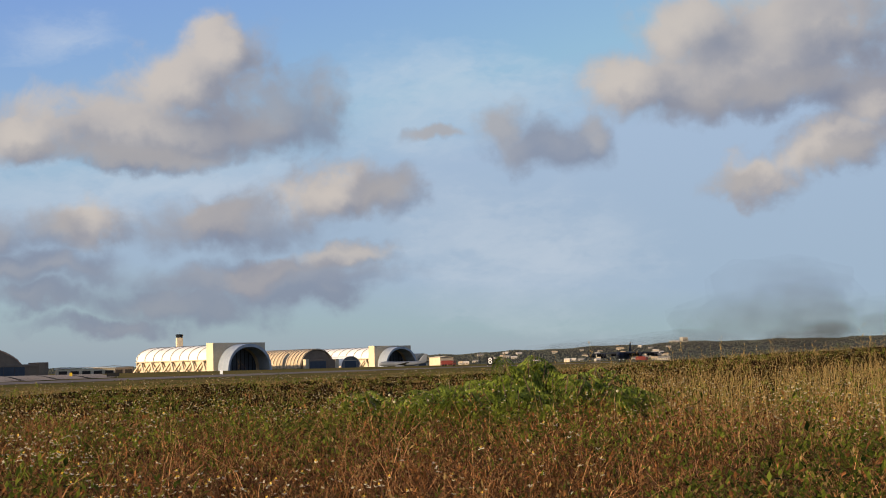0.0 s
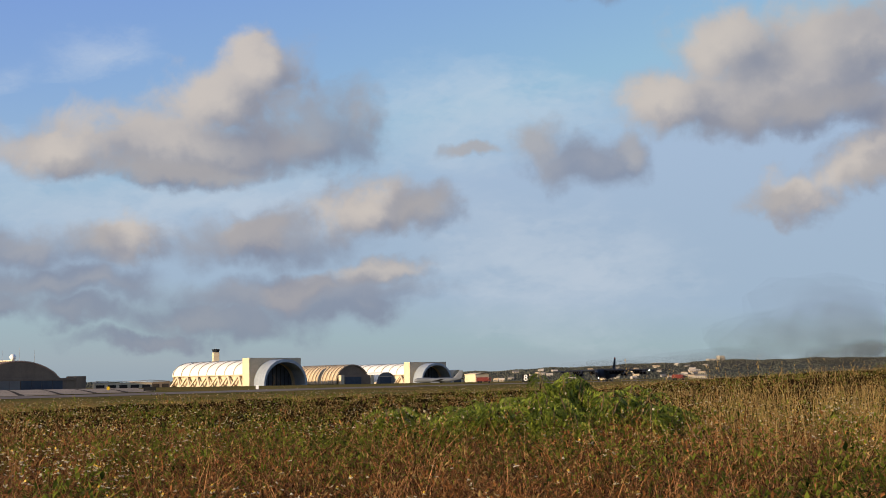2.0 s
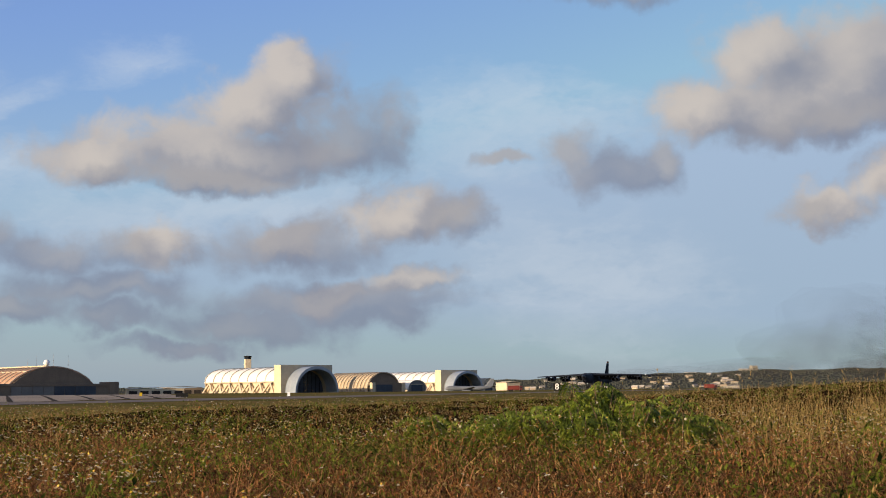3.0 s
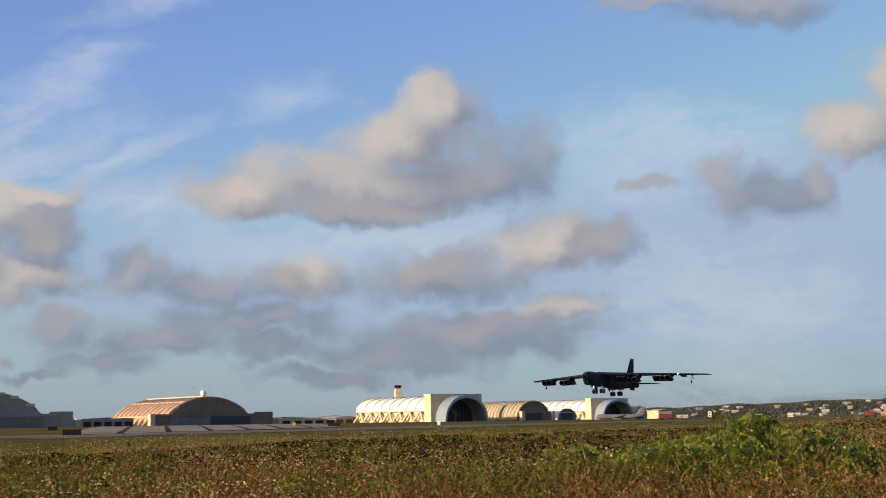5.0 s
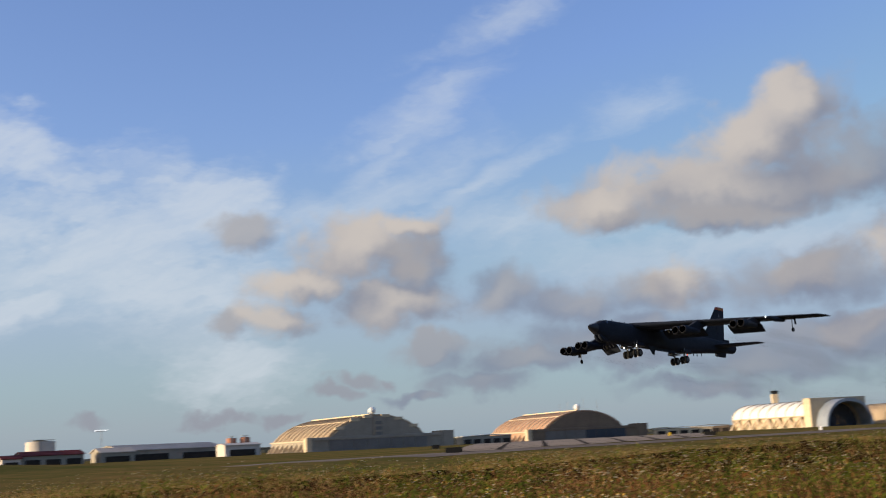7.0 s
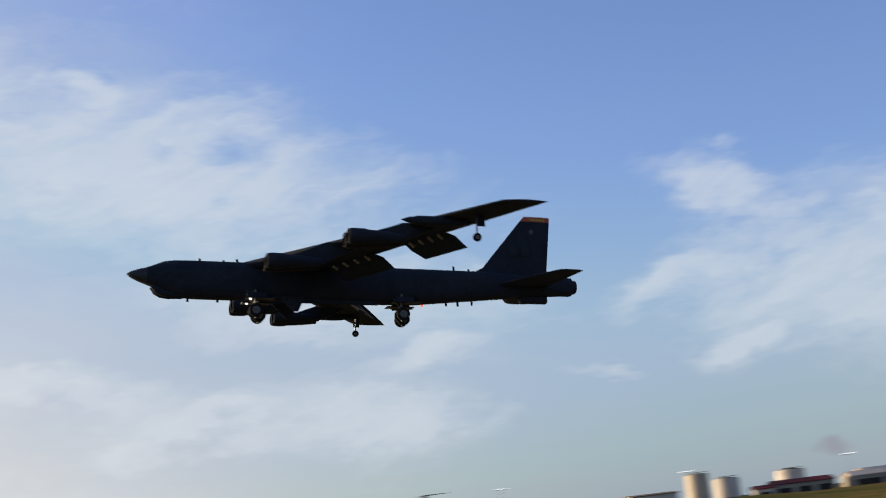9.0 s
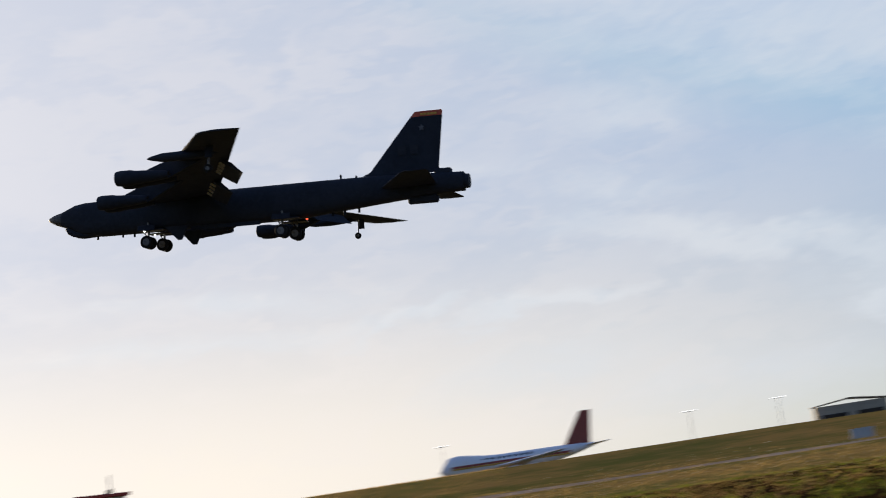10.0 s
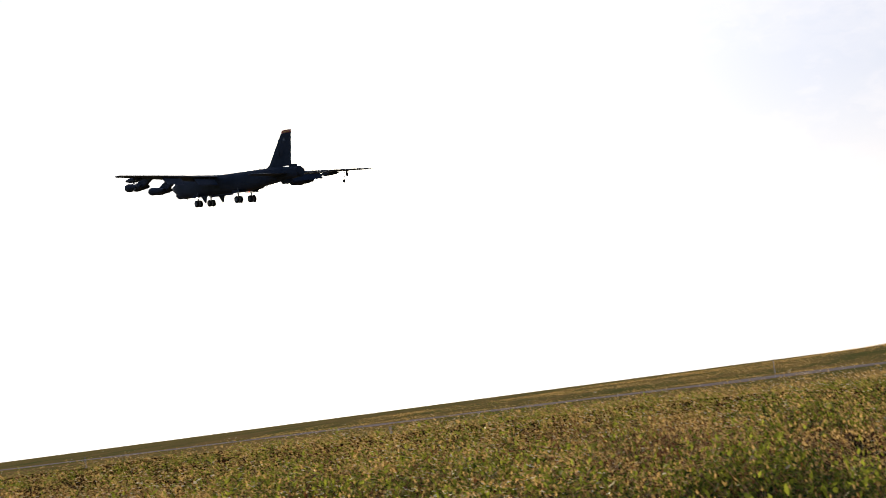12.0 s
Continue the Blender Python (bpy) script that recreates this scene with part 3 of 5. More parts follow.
        hs = rng.uniform(0.35, 0.75, len(xs)) * np.where((azk > 45) & (azk < 112), 0.25, 1.0) * np.where(azk < -6, 1.15, 0.9) * np.where(np.hypot(xs, ys) < 9, 0.7, 1.0) * np.where(np.hypot(xs, ys) > 30, 0.8, 1.0)
        straw.append(blades(xs, ys, ground_z(xs, ys), hs, np.full(len(xs), 0.0024 * k ** 0.9), rng.uniform(0.1, 0.8, len(xs))))
    # the belt of tall dry grass at the far rim of the weeds
    x, y = scatter(60000, 38, 125, -21, 130)
    d, az = np.hypot(x, y), np.degrees(np.arctan2(-x, y))
    rim = np.interp(az, [-20, 0, 12, 25, 60, 107, 115, 125, 140], [130, 110, 78, 52, 46, 46, 58, 62, 90])
    keep = (np.abs(d - rim + 8) < 16) & (rng.random(len(x)) < 0.35 + 0.65 * vnoise(x, y, 9.0, 12))
    x, y = x[keep], y[keep]
    az = np.degrees(np.arctan2(-x, y))
    straw.append(blades(x, y, ground_z(x, y), rng.uniform(0.2, 0.5, len(x)) * np.interp(az, [40, 50, 106, 114], [1.0, 0.3, 0.3, 0.8]), np.full(len(x), 0.014), rng.uniform(0.1, 0.6, len(x))))
    # dry tufts on the bank beyond the runway
    x, y = scatter(70000, 60, 330, 84, 132)
    p = x * RW_N.x + y * RW_N.y
    keep = (p > 158) & (p < 262) & (vnoise(x, y, 14.0, 31) * 0.7 + vnoise(x, y, 4.0, 32) * 0.3 + 0.25 * rng.random(len(x)) > 0.5)
    x, y = x[keep], y[keep]
    straw.append(blades(x, y, ground_z(x, y), rng.uniform(0.10, 0.26, len(x)), np.full(len(x), 0.03), rng.uniform(0.2, 0.9, len(x))))
    # thick stand of tall grass on the swell
    x, y = scatter(7000, 11, 45, -21, -5)
    keep = rng.random(len(x)) < np.interp(np.degrees(np.arctan2(-x, y)), [-21, -15, -5], [0.9, 0.6, 0.1]) * vnoise(x, y, 1.6, 15)
    x, y = x[keep], y[keep]
    straw.append(blades(x, y, ground_z(x, y), rng.uniform(0.5, 1.0, len(x)), np.full(len(x), 0.005), rng.uniform(0.1, 0.8, len(x))))
    # single flowering stalks, some over the skyline, with small spikelets near the tip
    x, y = scatter(900, 9.5, 24, -21, 12)
    az = np.degrees(np.arctan2(-x, y))
    keep = rng.random(len(x)) < np.interp(az, [-21, -13, -7, -3, 12], [1.0, 0.75, 0.45, 0.02, 0.015]) * (0.25 + vnoise(x, y, 1.8, 17))
    x, y = x[keep], y[keep]
    z, h = ground_z(x, y), rng.uniform(0.75, 1.28, len(x))
    stalk = blades(x, y, z, h, np.full(len(x), 0.0034), rng.uniform(0.05, 0.5, len(x)))
    straw.append(stalk)
    tip = stalk.reshape(-1, 5, 3)[:, 2]
    for j in range(6):
        q = tip - np.array([0, 0, 1.0]) * (0.02 + 0.025 * j) + rng.normal(0, 0.006, tip.shape)
        heads.append(leaf_quads(q[:, 0], q[:, 1], q[:, 2], rng.uniform(0.03, 0.06, len(q)), np.full(len(q), 0.004), 0.5, 1.4))
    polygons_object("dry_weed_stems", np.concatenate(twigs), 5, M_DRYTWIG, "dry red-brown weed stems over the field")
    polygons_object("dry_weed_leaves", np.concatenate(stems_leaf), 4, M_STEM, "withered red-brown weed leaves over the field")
    polygons_object("weed_leaves", np.concatenate(leaves), 4, M_WEED, "small green weed leaves toned shade to sun in patches over the field")
    polygons_object("tall_grass", np.concatenate(straw), 5, M_STRAW, "tall straw-coloured grass blades, thickest on the swell")
    polygons_object("seed_heads", np.concatenate(heads), 4, M_STRAW, "small tan seed heads over the weeds")
    polygons_object("flower_petals", np.concatenate(petals), 4, M_PETAL, "small white wild flowers in the weeds", "flowers")
    polygons_object("flower_hearts", np.concatenate(hearts), 4, M_POLLEN, "yellow hearts of the small wild flowers", "flowers")


stems_leaf = []
build_field()


def build_field_floor():
    r = np.geomspace(1.0, 125.0, 100)
    a = np.radians(np.linspace(-40, 165, 280))
    R, A = np.meshgrid(r, a, indexing="ij")
    X, Y = -R * np.sin(A), R * np.cos(A)
    az = np.degrees(np.arctan2(-X, Y))
    rim = np.interp(az, [-40, -20, 0, 12, 25, 60, 107, 115, 125, 140], [130, 130, 110, 78, 52, 46, 46, 58, 62, 90])
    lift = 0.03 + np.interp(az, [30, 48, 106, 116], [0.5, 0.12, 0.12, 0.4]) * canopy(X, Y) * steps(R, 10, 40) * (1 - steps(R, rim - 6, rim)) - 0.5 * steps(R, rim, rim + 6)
    # dark floor that shows as shade through gaps in the weeds
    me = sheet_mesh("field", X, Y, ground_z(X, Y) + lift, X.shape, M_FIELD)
    tagged(new("field", me), "brown leaf litter and soil, darkened to near black as shade under the weeds", "field", kind="structure")


build_field_floor()


def shrub(az, d, height, spread, seed, pods):
    """A leafy shrub: stems that fork, drooping feathery leaves of many small leaflets, seed pods or flower balls near the top."""
    r = np.random.default_rng(seed)
    foot = bearing(az, d)
    ob = thing("shrub", Matrix.Translation((foot.x, foot.y, gz(foot.x, foot.y))), "bright green feathery-leaved shrub with brown pods in the weeds", "shrub", "shrubs in the field")
    stems, quads, podq, balls = bmesh.new(), [], [], []
    for i in range(12):
        a = r.uniform(0, 2 * math.pi)
        out = Vector((math.cos(a), math.sin(a), 0))
        top = out * (spread * r.uniform(0.2, 1.0)) + Vector((0, 0, height * r.uniform(0.7, 1.05)))
        base = out * 0.06
        mid = base.lerp(top, 0.5) + Vector((0, 0, 0.08))
        add_tube(stems, base, mid, 0.016, 0.011, 5)
        add_tube(stems, mid, top, 0.011, 0.004, 5)
        for k in range(20):
            t = r.uniform(0.35, 1.0)
            p = base.lerp(mid, t * 2) if t < 0.5 else mid.lerp(top, t * 2 - 1)
            b = r.uniform(0, 2 * math.pi)
            along = Vector((math.cos(b), math.sin(b), r.uniform(-0.1, 0.7))).normalized()
            length = r.uniform(0.18, 0.38)
            for j in range(11):
                s = (j + 1) / 11
                q = p + along * (length * s) + Vector((0, 0, -0.26 * s * s))
                across = along.cross(Vector((0, 0, 1))).normalized()
                for sign in (-1, 1):
                    reach = math.sin(math.pi * (0.15 + 0.8 * s))
                    w = (across * (sign * r.uniform(0.03, 0.07)) + Vector((0, 0, -r.uniform(0.03, 0.10))) + along * r.uniform(0.0, 0.05)) * reach
                    e = along * 0.011
                    quads += [q, q + w * 0.45 - e, q + w, q + w * 0.45 + e]
            if pods and r.random() < 0.25 and t > 0.7:
                w = Vector((r.uniform(-0.012, 0.012), 0.01, 0))
                drop = Vector((along.x * 0.05, along.y * 0.05, -r.uniform(0.10, 0.16)))
                podq += [p, p + w + drop * 0.5, p + drop, p - w + drop * 0.5]
            if r.random() < 0.03 and t > 0.6:
                balls.append(p + along * 0.06)
    part("stem", stems, M_TWIG, ob)
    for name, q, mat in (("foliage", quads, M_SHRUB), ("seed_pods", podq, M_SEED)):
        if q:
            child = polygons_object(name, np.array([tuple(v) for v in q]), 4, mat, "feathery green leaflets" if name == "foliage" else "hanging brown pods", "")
            child.parent = ob
    if balls:
        bm = bmesh.new()
        for p in balls:
            bmesh.ops.create_icosphere(bm, subdivisions=1, radius=0.016, matrix=Matrix.Translation(p))
        part("blossom", bm, M_PETAL, ob, "cream blossom balls")
    return ob


for i, (az, d, h, s) in enumerate([(3.6, 16.0, 0.78, 0.30), (1.2, 15.6, 0.86, 0.42), (-0.6, 16.0, 0.92, 0.45), (-2.0, 15.4, 0.92, 0.50), (-3.4, 15.8, 1.18, 0.42),
                                  (-4.4, 15.2, 0.92, 0.55), (-5.6, 15.8, 1.05, 0.50), (-6.9, 15.4, 0.90, 0.50), (0.3, 15.2, 0.82, 0.4), (-3.0, 15.1, 0.85, 0.5)]):
    shrub(az, d, h * 0.92, s, 20 + i, i in (1, 4, 6, 2))


# ---------------------------------------------------------------- the bomber
M_HULL = material("dark blue-grey aircraft paint", (0.023, 0.027, 0.036), (0.017, 0.020, 0.027), 0.35, 0.66, bump=0.004, bump_scale=1.5)
M_RADOME = material("black radome", (0.016, 0.017, 0.02), None, 1.0, 0.5)
# lining near black, so the deep cavity's shade is in the base colour
M_INTAKE = material("intake lining blackened as cavity shade", (0.008, 0.008, 0.009), None, 2.0, 0.9)
M_TYRE = material("black rubber", (0.018, 0.018, 0.018), None, 4.0, 0.85)
M_RIM = material("grey wheel hub", (0.15, 0.15, 0.15), (0.09, 0.09, 0.09), 6.0, 0.7)
M_LIP = material("worn dark intake lip", (0.022, 0.022, 0.025), None, 3.0, 0.75)
M_CODE = material("faint grey code paint", (0.028, 0.031, 0.038), None, 2.0, 0.66)
M_STEEL = material("grey steel strut", (0.14, 0.14, 0.14), (0.1, 0.1, 0.1), 4.0, 0.45, metal=0.6)
M_DARKGLASS = material("dark cockpit glass", (0.02, 0.025, 0.03), None, 1.0, 0.08)
M_STRIPE = material("red-orange fin cap", (0.42, 0.07, 0.025), (0.34, 0.05, 0.02), 1.5, 0.6)
M_STRIPEMARK = material("yellow fin marks", (0.55, 0.30, 0.04), None, 2.0, 0.6)
M_BADGE = material("grey badge paint", (0.075, 0.08, 0.09), None, 2.0, 0.6)
M_FLAPGAP = material("pale flap fittings", (0.5, 0.5, 0.48), None, 4.0, 0.6)
M_LANDING = material("landing light", (0.9, 0.9, 0.85), None, 1.0, 0.3, glow=(1.0, 0.93, 0.8, 14.0))
M_BEACON = material("red beacon", (0.6, 0.05, 0.03), None, 1.0, 0.3, glow=(1.0, 0.12, 0.05, 0.8))


def lead(y):
    return -11.1 - 0.683 * abs(y)


def wing_z(y):
    return 1.15 + 0.006 * abs(y) - 0.0001 * y * y


def chord(y):
    return 9.1 - 0.183 * abs(y)


def nacelle(parent, x, y, z):
    pod = part("nacelle", turned([(0, 0.60), (-0.06, 0.70), (-0.5, 0.76), (-1.5, 0.75), (-1.9, 0.66), (-3.6, 0.56), (-5.0, 0.40), (-5.35, 0.34), (-5.2, 0.01)], 20, "x", False), M_HULL, parent,
               "dark engine nacelle", True, Matrix.Translation((x, y, z)))
    bm = bmesh.new()
    for i in range(24):
        a = 2 * math.pi * i / 24
        b = a + 2 * math.pi / 24
        o = [(0.012, 0.64 * math.cos(t), 0.64 * math.sin(t)) for t in (a, b)]
        n = [(0.05, 0.57 * math.cos(t), 0.57 * math.sin(t)) for t in (b, a)]
        bm.faces.new([bm.verts.new(p) for p in o + n])
    part("intake_lip", bm, M_LIP, pod, "worn intake lip")
    part("intake", turned([(0.0, 0.60), (-0.5, 0.55), (-1.4, 0.53), (-1.4, 0.2), (-1.05, 0.01)], 20, "x", False), M_INTAKE, pod, "black engine intake")
    return pod


def main_gear(parent, x, y):
    g = part("landing_gear", tube((0, 0, 0.2), (0, 0, -2.75), 0.14, 0.11, 10), M_STEEL, parent, "steel gear leg with two wheels", True, Matrix.Translation((x, y, -1.6)))
    bm = tube((0, -0.55, -2.05), (0, 0.55, -2.05), 0.10)
    add_tube(bm, (0.9, 0, -0.3), (0.05, 0, -1.6), 0.06)
    part("axle", bm, M_STEEL, g)
    for s in (-1, 1):
        m = Matrix.Translation((0, s * 0.46, -2.05)) @ pose(0, 0, 0, 0, 0, 90)
        t = part("tyre", turned([(-0.20, 0.42), (-0.22, 0.60), (-0.13, 0.70), (0.13, 0.70), (0.22, 0.60), (0.20, 0.42)], 24), M_TYRE, g, "black tyre", True, m)
        part("hub", turned([(-0.225, 0.16), (-0.205, 0.40), (0.205, 0.40), (0.225, 0.16)], 16), M_RIM, g, "grey wheel hub", True, m)
    side = 1 if y > 0 else -1
    part("gear_door", box(-1.1, 0.9, -0.03, 0.03, -0.65, 0.0, 0.02), M_HULL, parent, "", False, pose(x, y + side * 0.75, -1.85, side * 14, 0, 0))
    return g


def build_bomber():
    b = thing("bomber", Matrix(), "dark grey eight-engined swept-wing bomber with landing gear down", "aircraft")
    hull = part("fuselage", loft([(-1.9, -0.12, 0.86, 0.86), (-2.6, -0.12, 1.06, 1.12), (-3.6, -0.2, 1.28, 1.60), (-4.6, -0.3, 1.42, 1.84), (-6.5, -0.36, 1.5, 1.94),
                                  (-12, -0.37, 1.5, 1.95), (-20, -0.37, 1.5, 1.95), (-29, -0.37, 1.5, 1.95), (-33, -0.18, 1.42, 1.76), (-38, 0.05, 1.25, 1.52),
                                  (-43, 0.18, 0.98, 1.22), (-46.2, 0.22, 0.85, 1.05), (-47.7, 0.22, 0.82, 1.0)], 32, 2.7), M_HULL, b, "", True)
    part("radome", loft([(0.02, 0.0, 0.04, 0.04), (-0.15, 0, 0.2, 0.2), (-0.6, -0.03, 0.46, 0.44), (-1.2, -0.08, 0.68, 0.66), (-1.91, -0.12, 0.865, 0.865)], 32), M_RADOME, b, "black nose cone", True)
    for y in (-0.45, 0.45):
        part("sensor_blister", loft([(-2.3, -1.3, 0.05, 0.05), (-2.7, -1.45, 0.36, 0.45), (-3.3, -1.75, 0.40, 0.45), (-4.1, -1.9, 0.38, 0.42), (-5.6, -2.15, 0.1, 0.1)], 14), M_HULL, b, "", True,
             Matrix.Translation((0, y, 0)))
    # cockpit glazing
    for y, turn in ((-1.0, -38), (-0.5, -15), (0.0, 0), (0.5, 15), (1.0, 38)):
        part("cockpit_window", box(-0.02, 0.02, -0.23, 0.23, -0.17, 0.17, 0.01), M_DARKGLASS, hull, "dark cockpit window", False,
             pose(-3.18 - 0.55 * y * y, y * 0.86, 1.18 - 0.14 * y * y, 0, -38, turn))
    for s in (-1, 1):
        part("cockpit_window", box(-0.35, 0.35, -0.02, 0.02, -0.2, 0.2, 0.01), M_DARKGLASS, hull, "dark cockpit window", False, pose(-4.25, s * 1.13, 0.98, s * 28, 0, 0))
    part("tail_turret", turned([(-47.7, 0.78), (-48.25, 0.74), (-48.3, 0.3)], 20), M_HULL, b, "", True, Matrix.Translation((0, 0, 0.22)))
    part("tail_fairing", box(-44.9, -41.6, -0.35, 0.35, -1.75, -0.9, 0.18), M_HULL, b)
    part("dorsal_box", box(-46.4, -44.6, -0.4, 0.4, 1.15, 1.75, 0.1), M_HULL, b)
    # wing, in two halves with flaps
    for s in (-1, 1):
        side = "left" if s > 0 else "right"
        st = [(lead(y), s * y, wing_z(y), chord(y), t) for y, t in ((0.0, 1.35), (1.6, 1.3), (6, 1.05), (10.5, 0.9), (16, 0.72), (22, 0.52), (27.3, 0.36))]
        st.append((lead(27.9) - 0.9, s * 27.95, wing_z(27.9), chord(27.9) - 0.9, 0.16))
        part("wing", foil(st), M_HULL, b, "", True)
        for y0, y1 in ((2.0, 8.3), (12.2, 17.2)):
            bm = bmesh.new()
            ring = []
            for y in (y0, y1):
                x0, z0 = lead(y) - chord(y) * 0.86, wing_z(y) - 0.20
                c, t = 2.55, 0.24
                dx, dz = -c * math.cos(radians(34)), -c * math.sin(radians(34))
                ring.append([(x0, s * y, z0), (x0 + dx * 0.4 - 0.1, s * y, z0 + dz * 0.4 + t), (x0 + dx, s * y, z0 + dz), (x0 + dx * 0.4 + 0.1, s * y, z0 + dz * 0.4 - t * 0.4)])
            add_rings(bm, ring)
            f = part("flap", bm, M_HULL, b, "lowered flap")
            for k in range(4):
                y = y0 + (y1 - y0) * (0.15 + 0.23 * k)
                x0 = lead(y) - chord(y) * 0.86
                part("flap_track", box(-0.5, 0.15, -0.06, 0.06, -0.2, 0.05, 0.02), M_FLAPGAP, f, "pale flap track", False, pose(x0, s * y, wing_z(y) - 0.28, 0, -34, 0))
        for y, x, hang in ((10.4, -12.0, 2.05), (18.3, -18.0, 1.5)):
            z = wing_z(y) - hang
            for dy in (-0.74, 0.74):
                nacelle(b, x, s * (y + dy), z)
            bm = bmesh.new()
            add_rings(bm, [[(x - 1.3, s * y + w, z + 0.15), (lead(y) + 0.2, s * y + w, wing_z(y) + 0.12), (lead(y) - 3.0, s * y + w, wing_z(y) - 0.2), (x - 5.4, s * y + w, z - 0.1)]
                           for w in (-0.3, 0.3)])
            part("pylon", bm, M_HULL, b)
        y = 21.6
        part("drop_tank", turned([(2.6, 0.03), (2.1, 0.22), (1.0, 0.42), (-1.2, 0.45), (-3.0, 0.3), (-4.4, 0.05)], 16), M_HULL, b, "", True,
             Matrix.Translation((lead(y) + 0.9, s * y, wing_z(y) - 0.45)))
        part("tank_pylon", box(-1.6, 0.6, -0.1, 0.1, -0.5, 0.1, 0.03), M_HULL, b, "", False, Matrix.Translation((lead(y) - 1.2, s * y, wing_z(y) - 0.1)))
        y = 22.9
        g = part("outrigger_gear", tube((0, 0, 0), (0.1, 0, -2.05), 0.09, 0.07, 8), M_STEEL, b, "thin outrigger gear leg", True, Matrix.Translation((lead(y) - 2.4, s * y, wing_z(y) - 0.1)))
        part("tyre", turned([(-0.12, 0.2), (-0.13, 0.32), (-0.07, 0.40), (0.07, 0.40), (0.13, 0.32), (0.12, 0.2)], 16), M_TYRE, g, "small black tyre", True, pose(0.1, 0.12, -2.1, 0, 0, 90))
        part("hub", turned([(-0.14, 0.06), (-0.135, 0.2), (0.135, 0.2), (0.14, 0.06)], 12), M_RIM, g, "grey wheel hub", True, pose(0.1, 0.12, -2.1, 0, 0, 90))
        part("outrigger_door", box(-0.45, 0.3, -0.02, 0.02, -1.15, 0, 0.01), M_HULL, b, "", False, pose(lead(y) - 2.5, s * (y + 0.4), wing_z(y) - 0.15, s * 8, 0, 0))
        part("tailplane", foil([(-38.4, 0.0, 0.1, 6.4, 0.6), (-38.9, s * 0.9, 0.1, 6.0, 0.55), (-43.0, s * 8.0, 0.1, 2.8, 0.28), (-43.6, s * 8.5, 0.1, 2.1, 0.1)]), M_HULL, b, "", True)
        main_gear(b, -13.0 + 0.35 * s, s * 1.25)
        main_gear(b, -28.4 + 0.35 * s, s * 1.25)
        bm = bmesh.new()
        add_rings(bm, [[(-14.9, s * 1.95 + w, -2.2), (-17.6, s * 1.95 + w, -2.2), (-16.9, s * 1.95 + w, -3.75), (-16.4, s * 1.95 + w, -3.75)] for w in (-0.03, 0.03)])
        part("bay_door", bm, M_HULL, b, "hanging wheel bay door")
        part("landing_light", turned([(0.0, 0.16), (0.08, 0.12), (0.1, 0.02)], 12), M_LANDING, b, "glowing landing light", False, Matrix.Translation((-12.2, s * 1.25, -2.35)))
        part("wheel_well", box(-14.6, -11.6, s * 1.25 - 0.55, s * 1.25 + 0.55, -2.40, -2.30, 0.02), M_RADOME, b, "dark open wheel bay")
        part("wheel_well", box(-30.0, -27.0, s * 1.25 - 0.55, s * 1.25 + 0.55, -2.40, -2.30, 0.02), M_RADOME, b, "dark open wheel bay")
    part("landing_light", turned([(0.0, 0.14), (0.06, 0.1), (0.08, 0.02)], 12), M_LANDING, b, "glowing landing light", False, Matrix.Translation((lead(20.2) + 0.05, 20.2, wing_z(20.2))))
    part("beacon", turned([(-2.32, 0.14), (-2.44, 0.12), (-2.5, 0.04)], 10, "z"), M_BEACON, b, "red beacon light", False, Matrix.Translation((-30.5, 0.4, -0.02)))
    # fin
    part("fin", fin_mesh([(-36.3, 1.45, 8.9, 0.5), (-37.6, 2.05, 7.45, 0.5), (-42.15, 7.5, 3.5, 0.3)]), M_HULL, b, "", True)
    cap = part("fin_cap", fin_mesh([(-42.15, 7.5, 3.5, 0.302), (-42.55, 7.95, 3.12, 0.29), (-42.7, 8.08, 2.9, 0.16)]), M_STRIPE, b, "red-orange band across the fin top", True)
    for s in (-1, 1):
        for k in range(5):
            part("mark", box(-0.14, 0.14, -0.012, 0.012, -0.12, 0.12), M_STRIPEMARK, cap, "yellow mark", False, Matrix.Translation((-43.45 - 0.37 * k, s * (0.155 - 0.013 * k), 7.72)))
        bm = bmesh.new()
        pts = [(0.42 * (1 if k % 2 == 0 else 0.42) * math.sin(math.pi * k / 5), 0.42 * (1 if k % 2 == 0 else 0.42) * math.cos(math.pi * k / 5)) for k in range(10)]
        add_rings(bm, [[(x, w, z) for x, z in pts] for w in (-0.012, 0.012)])
        part("badge", bm, M_BADGE, b, "grey badge on the fin", False, Matrix.Translation((-43.4, s * 0.19, 6.3)))
        for k in range(2):
            part("code_bar", box(-0.45, 0.45, -0.01, 0.01, -0.5, 0.5), M_CODE, b, "faint grey bar on the fin", False, Matrix.Translation((-41.2 - 1.3 * k, s * 0.262, 4.0)))
    # blade aerials
    for x, z, h in ((-7.2, 1.55, 0.35), (-9.6, 1.55, 0.25), (-11.0, 1.55, 0.4), (-34.3, 1.55, 0.55), (-36.0, 1.5, 0.35), (-6.0, -2.3, -0.35), (-9.0, -2.32, -0.3), (-10.4, -2.32, -0.35),
                    (-33.3, -1.9, -0.4), (-34.6, -1.8, -0.5), (-36.2, -1.7, -0.45)):
        part("aerial", box(-0.12, 0.12, -0.02, 0.02, min(0, h), max(0, h), 0.01), M_HULL, b, "", False, Matrix.Translation((x, 0, z)))
    part("bomb_bay_door", box(-25.5, -17.5, 0.9, 1.0, -2.65, -2.2, 0.03), M_HULL, b)
    return b


bomber = build_bomber()

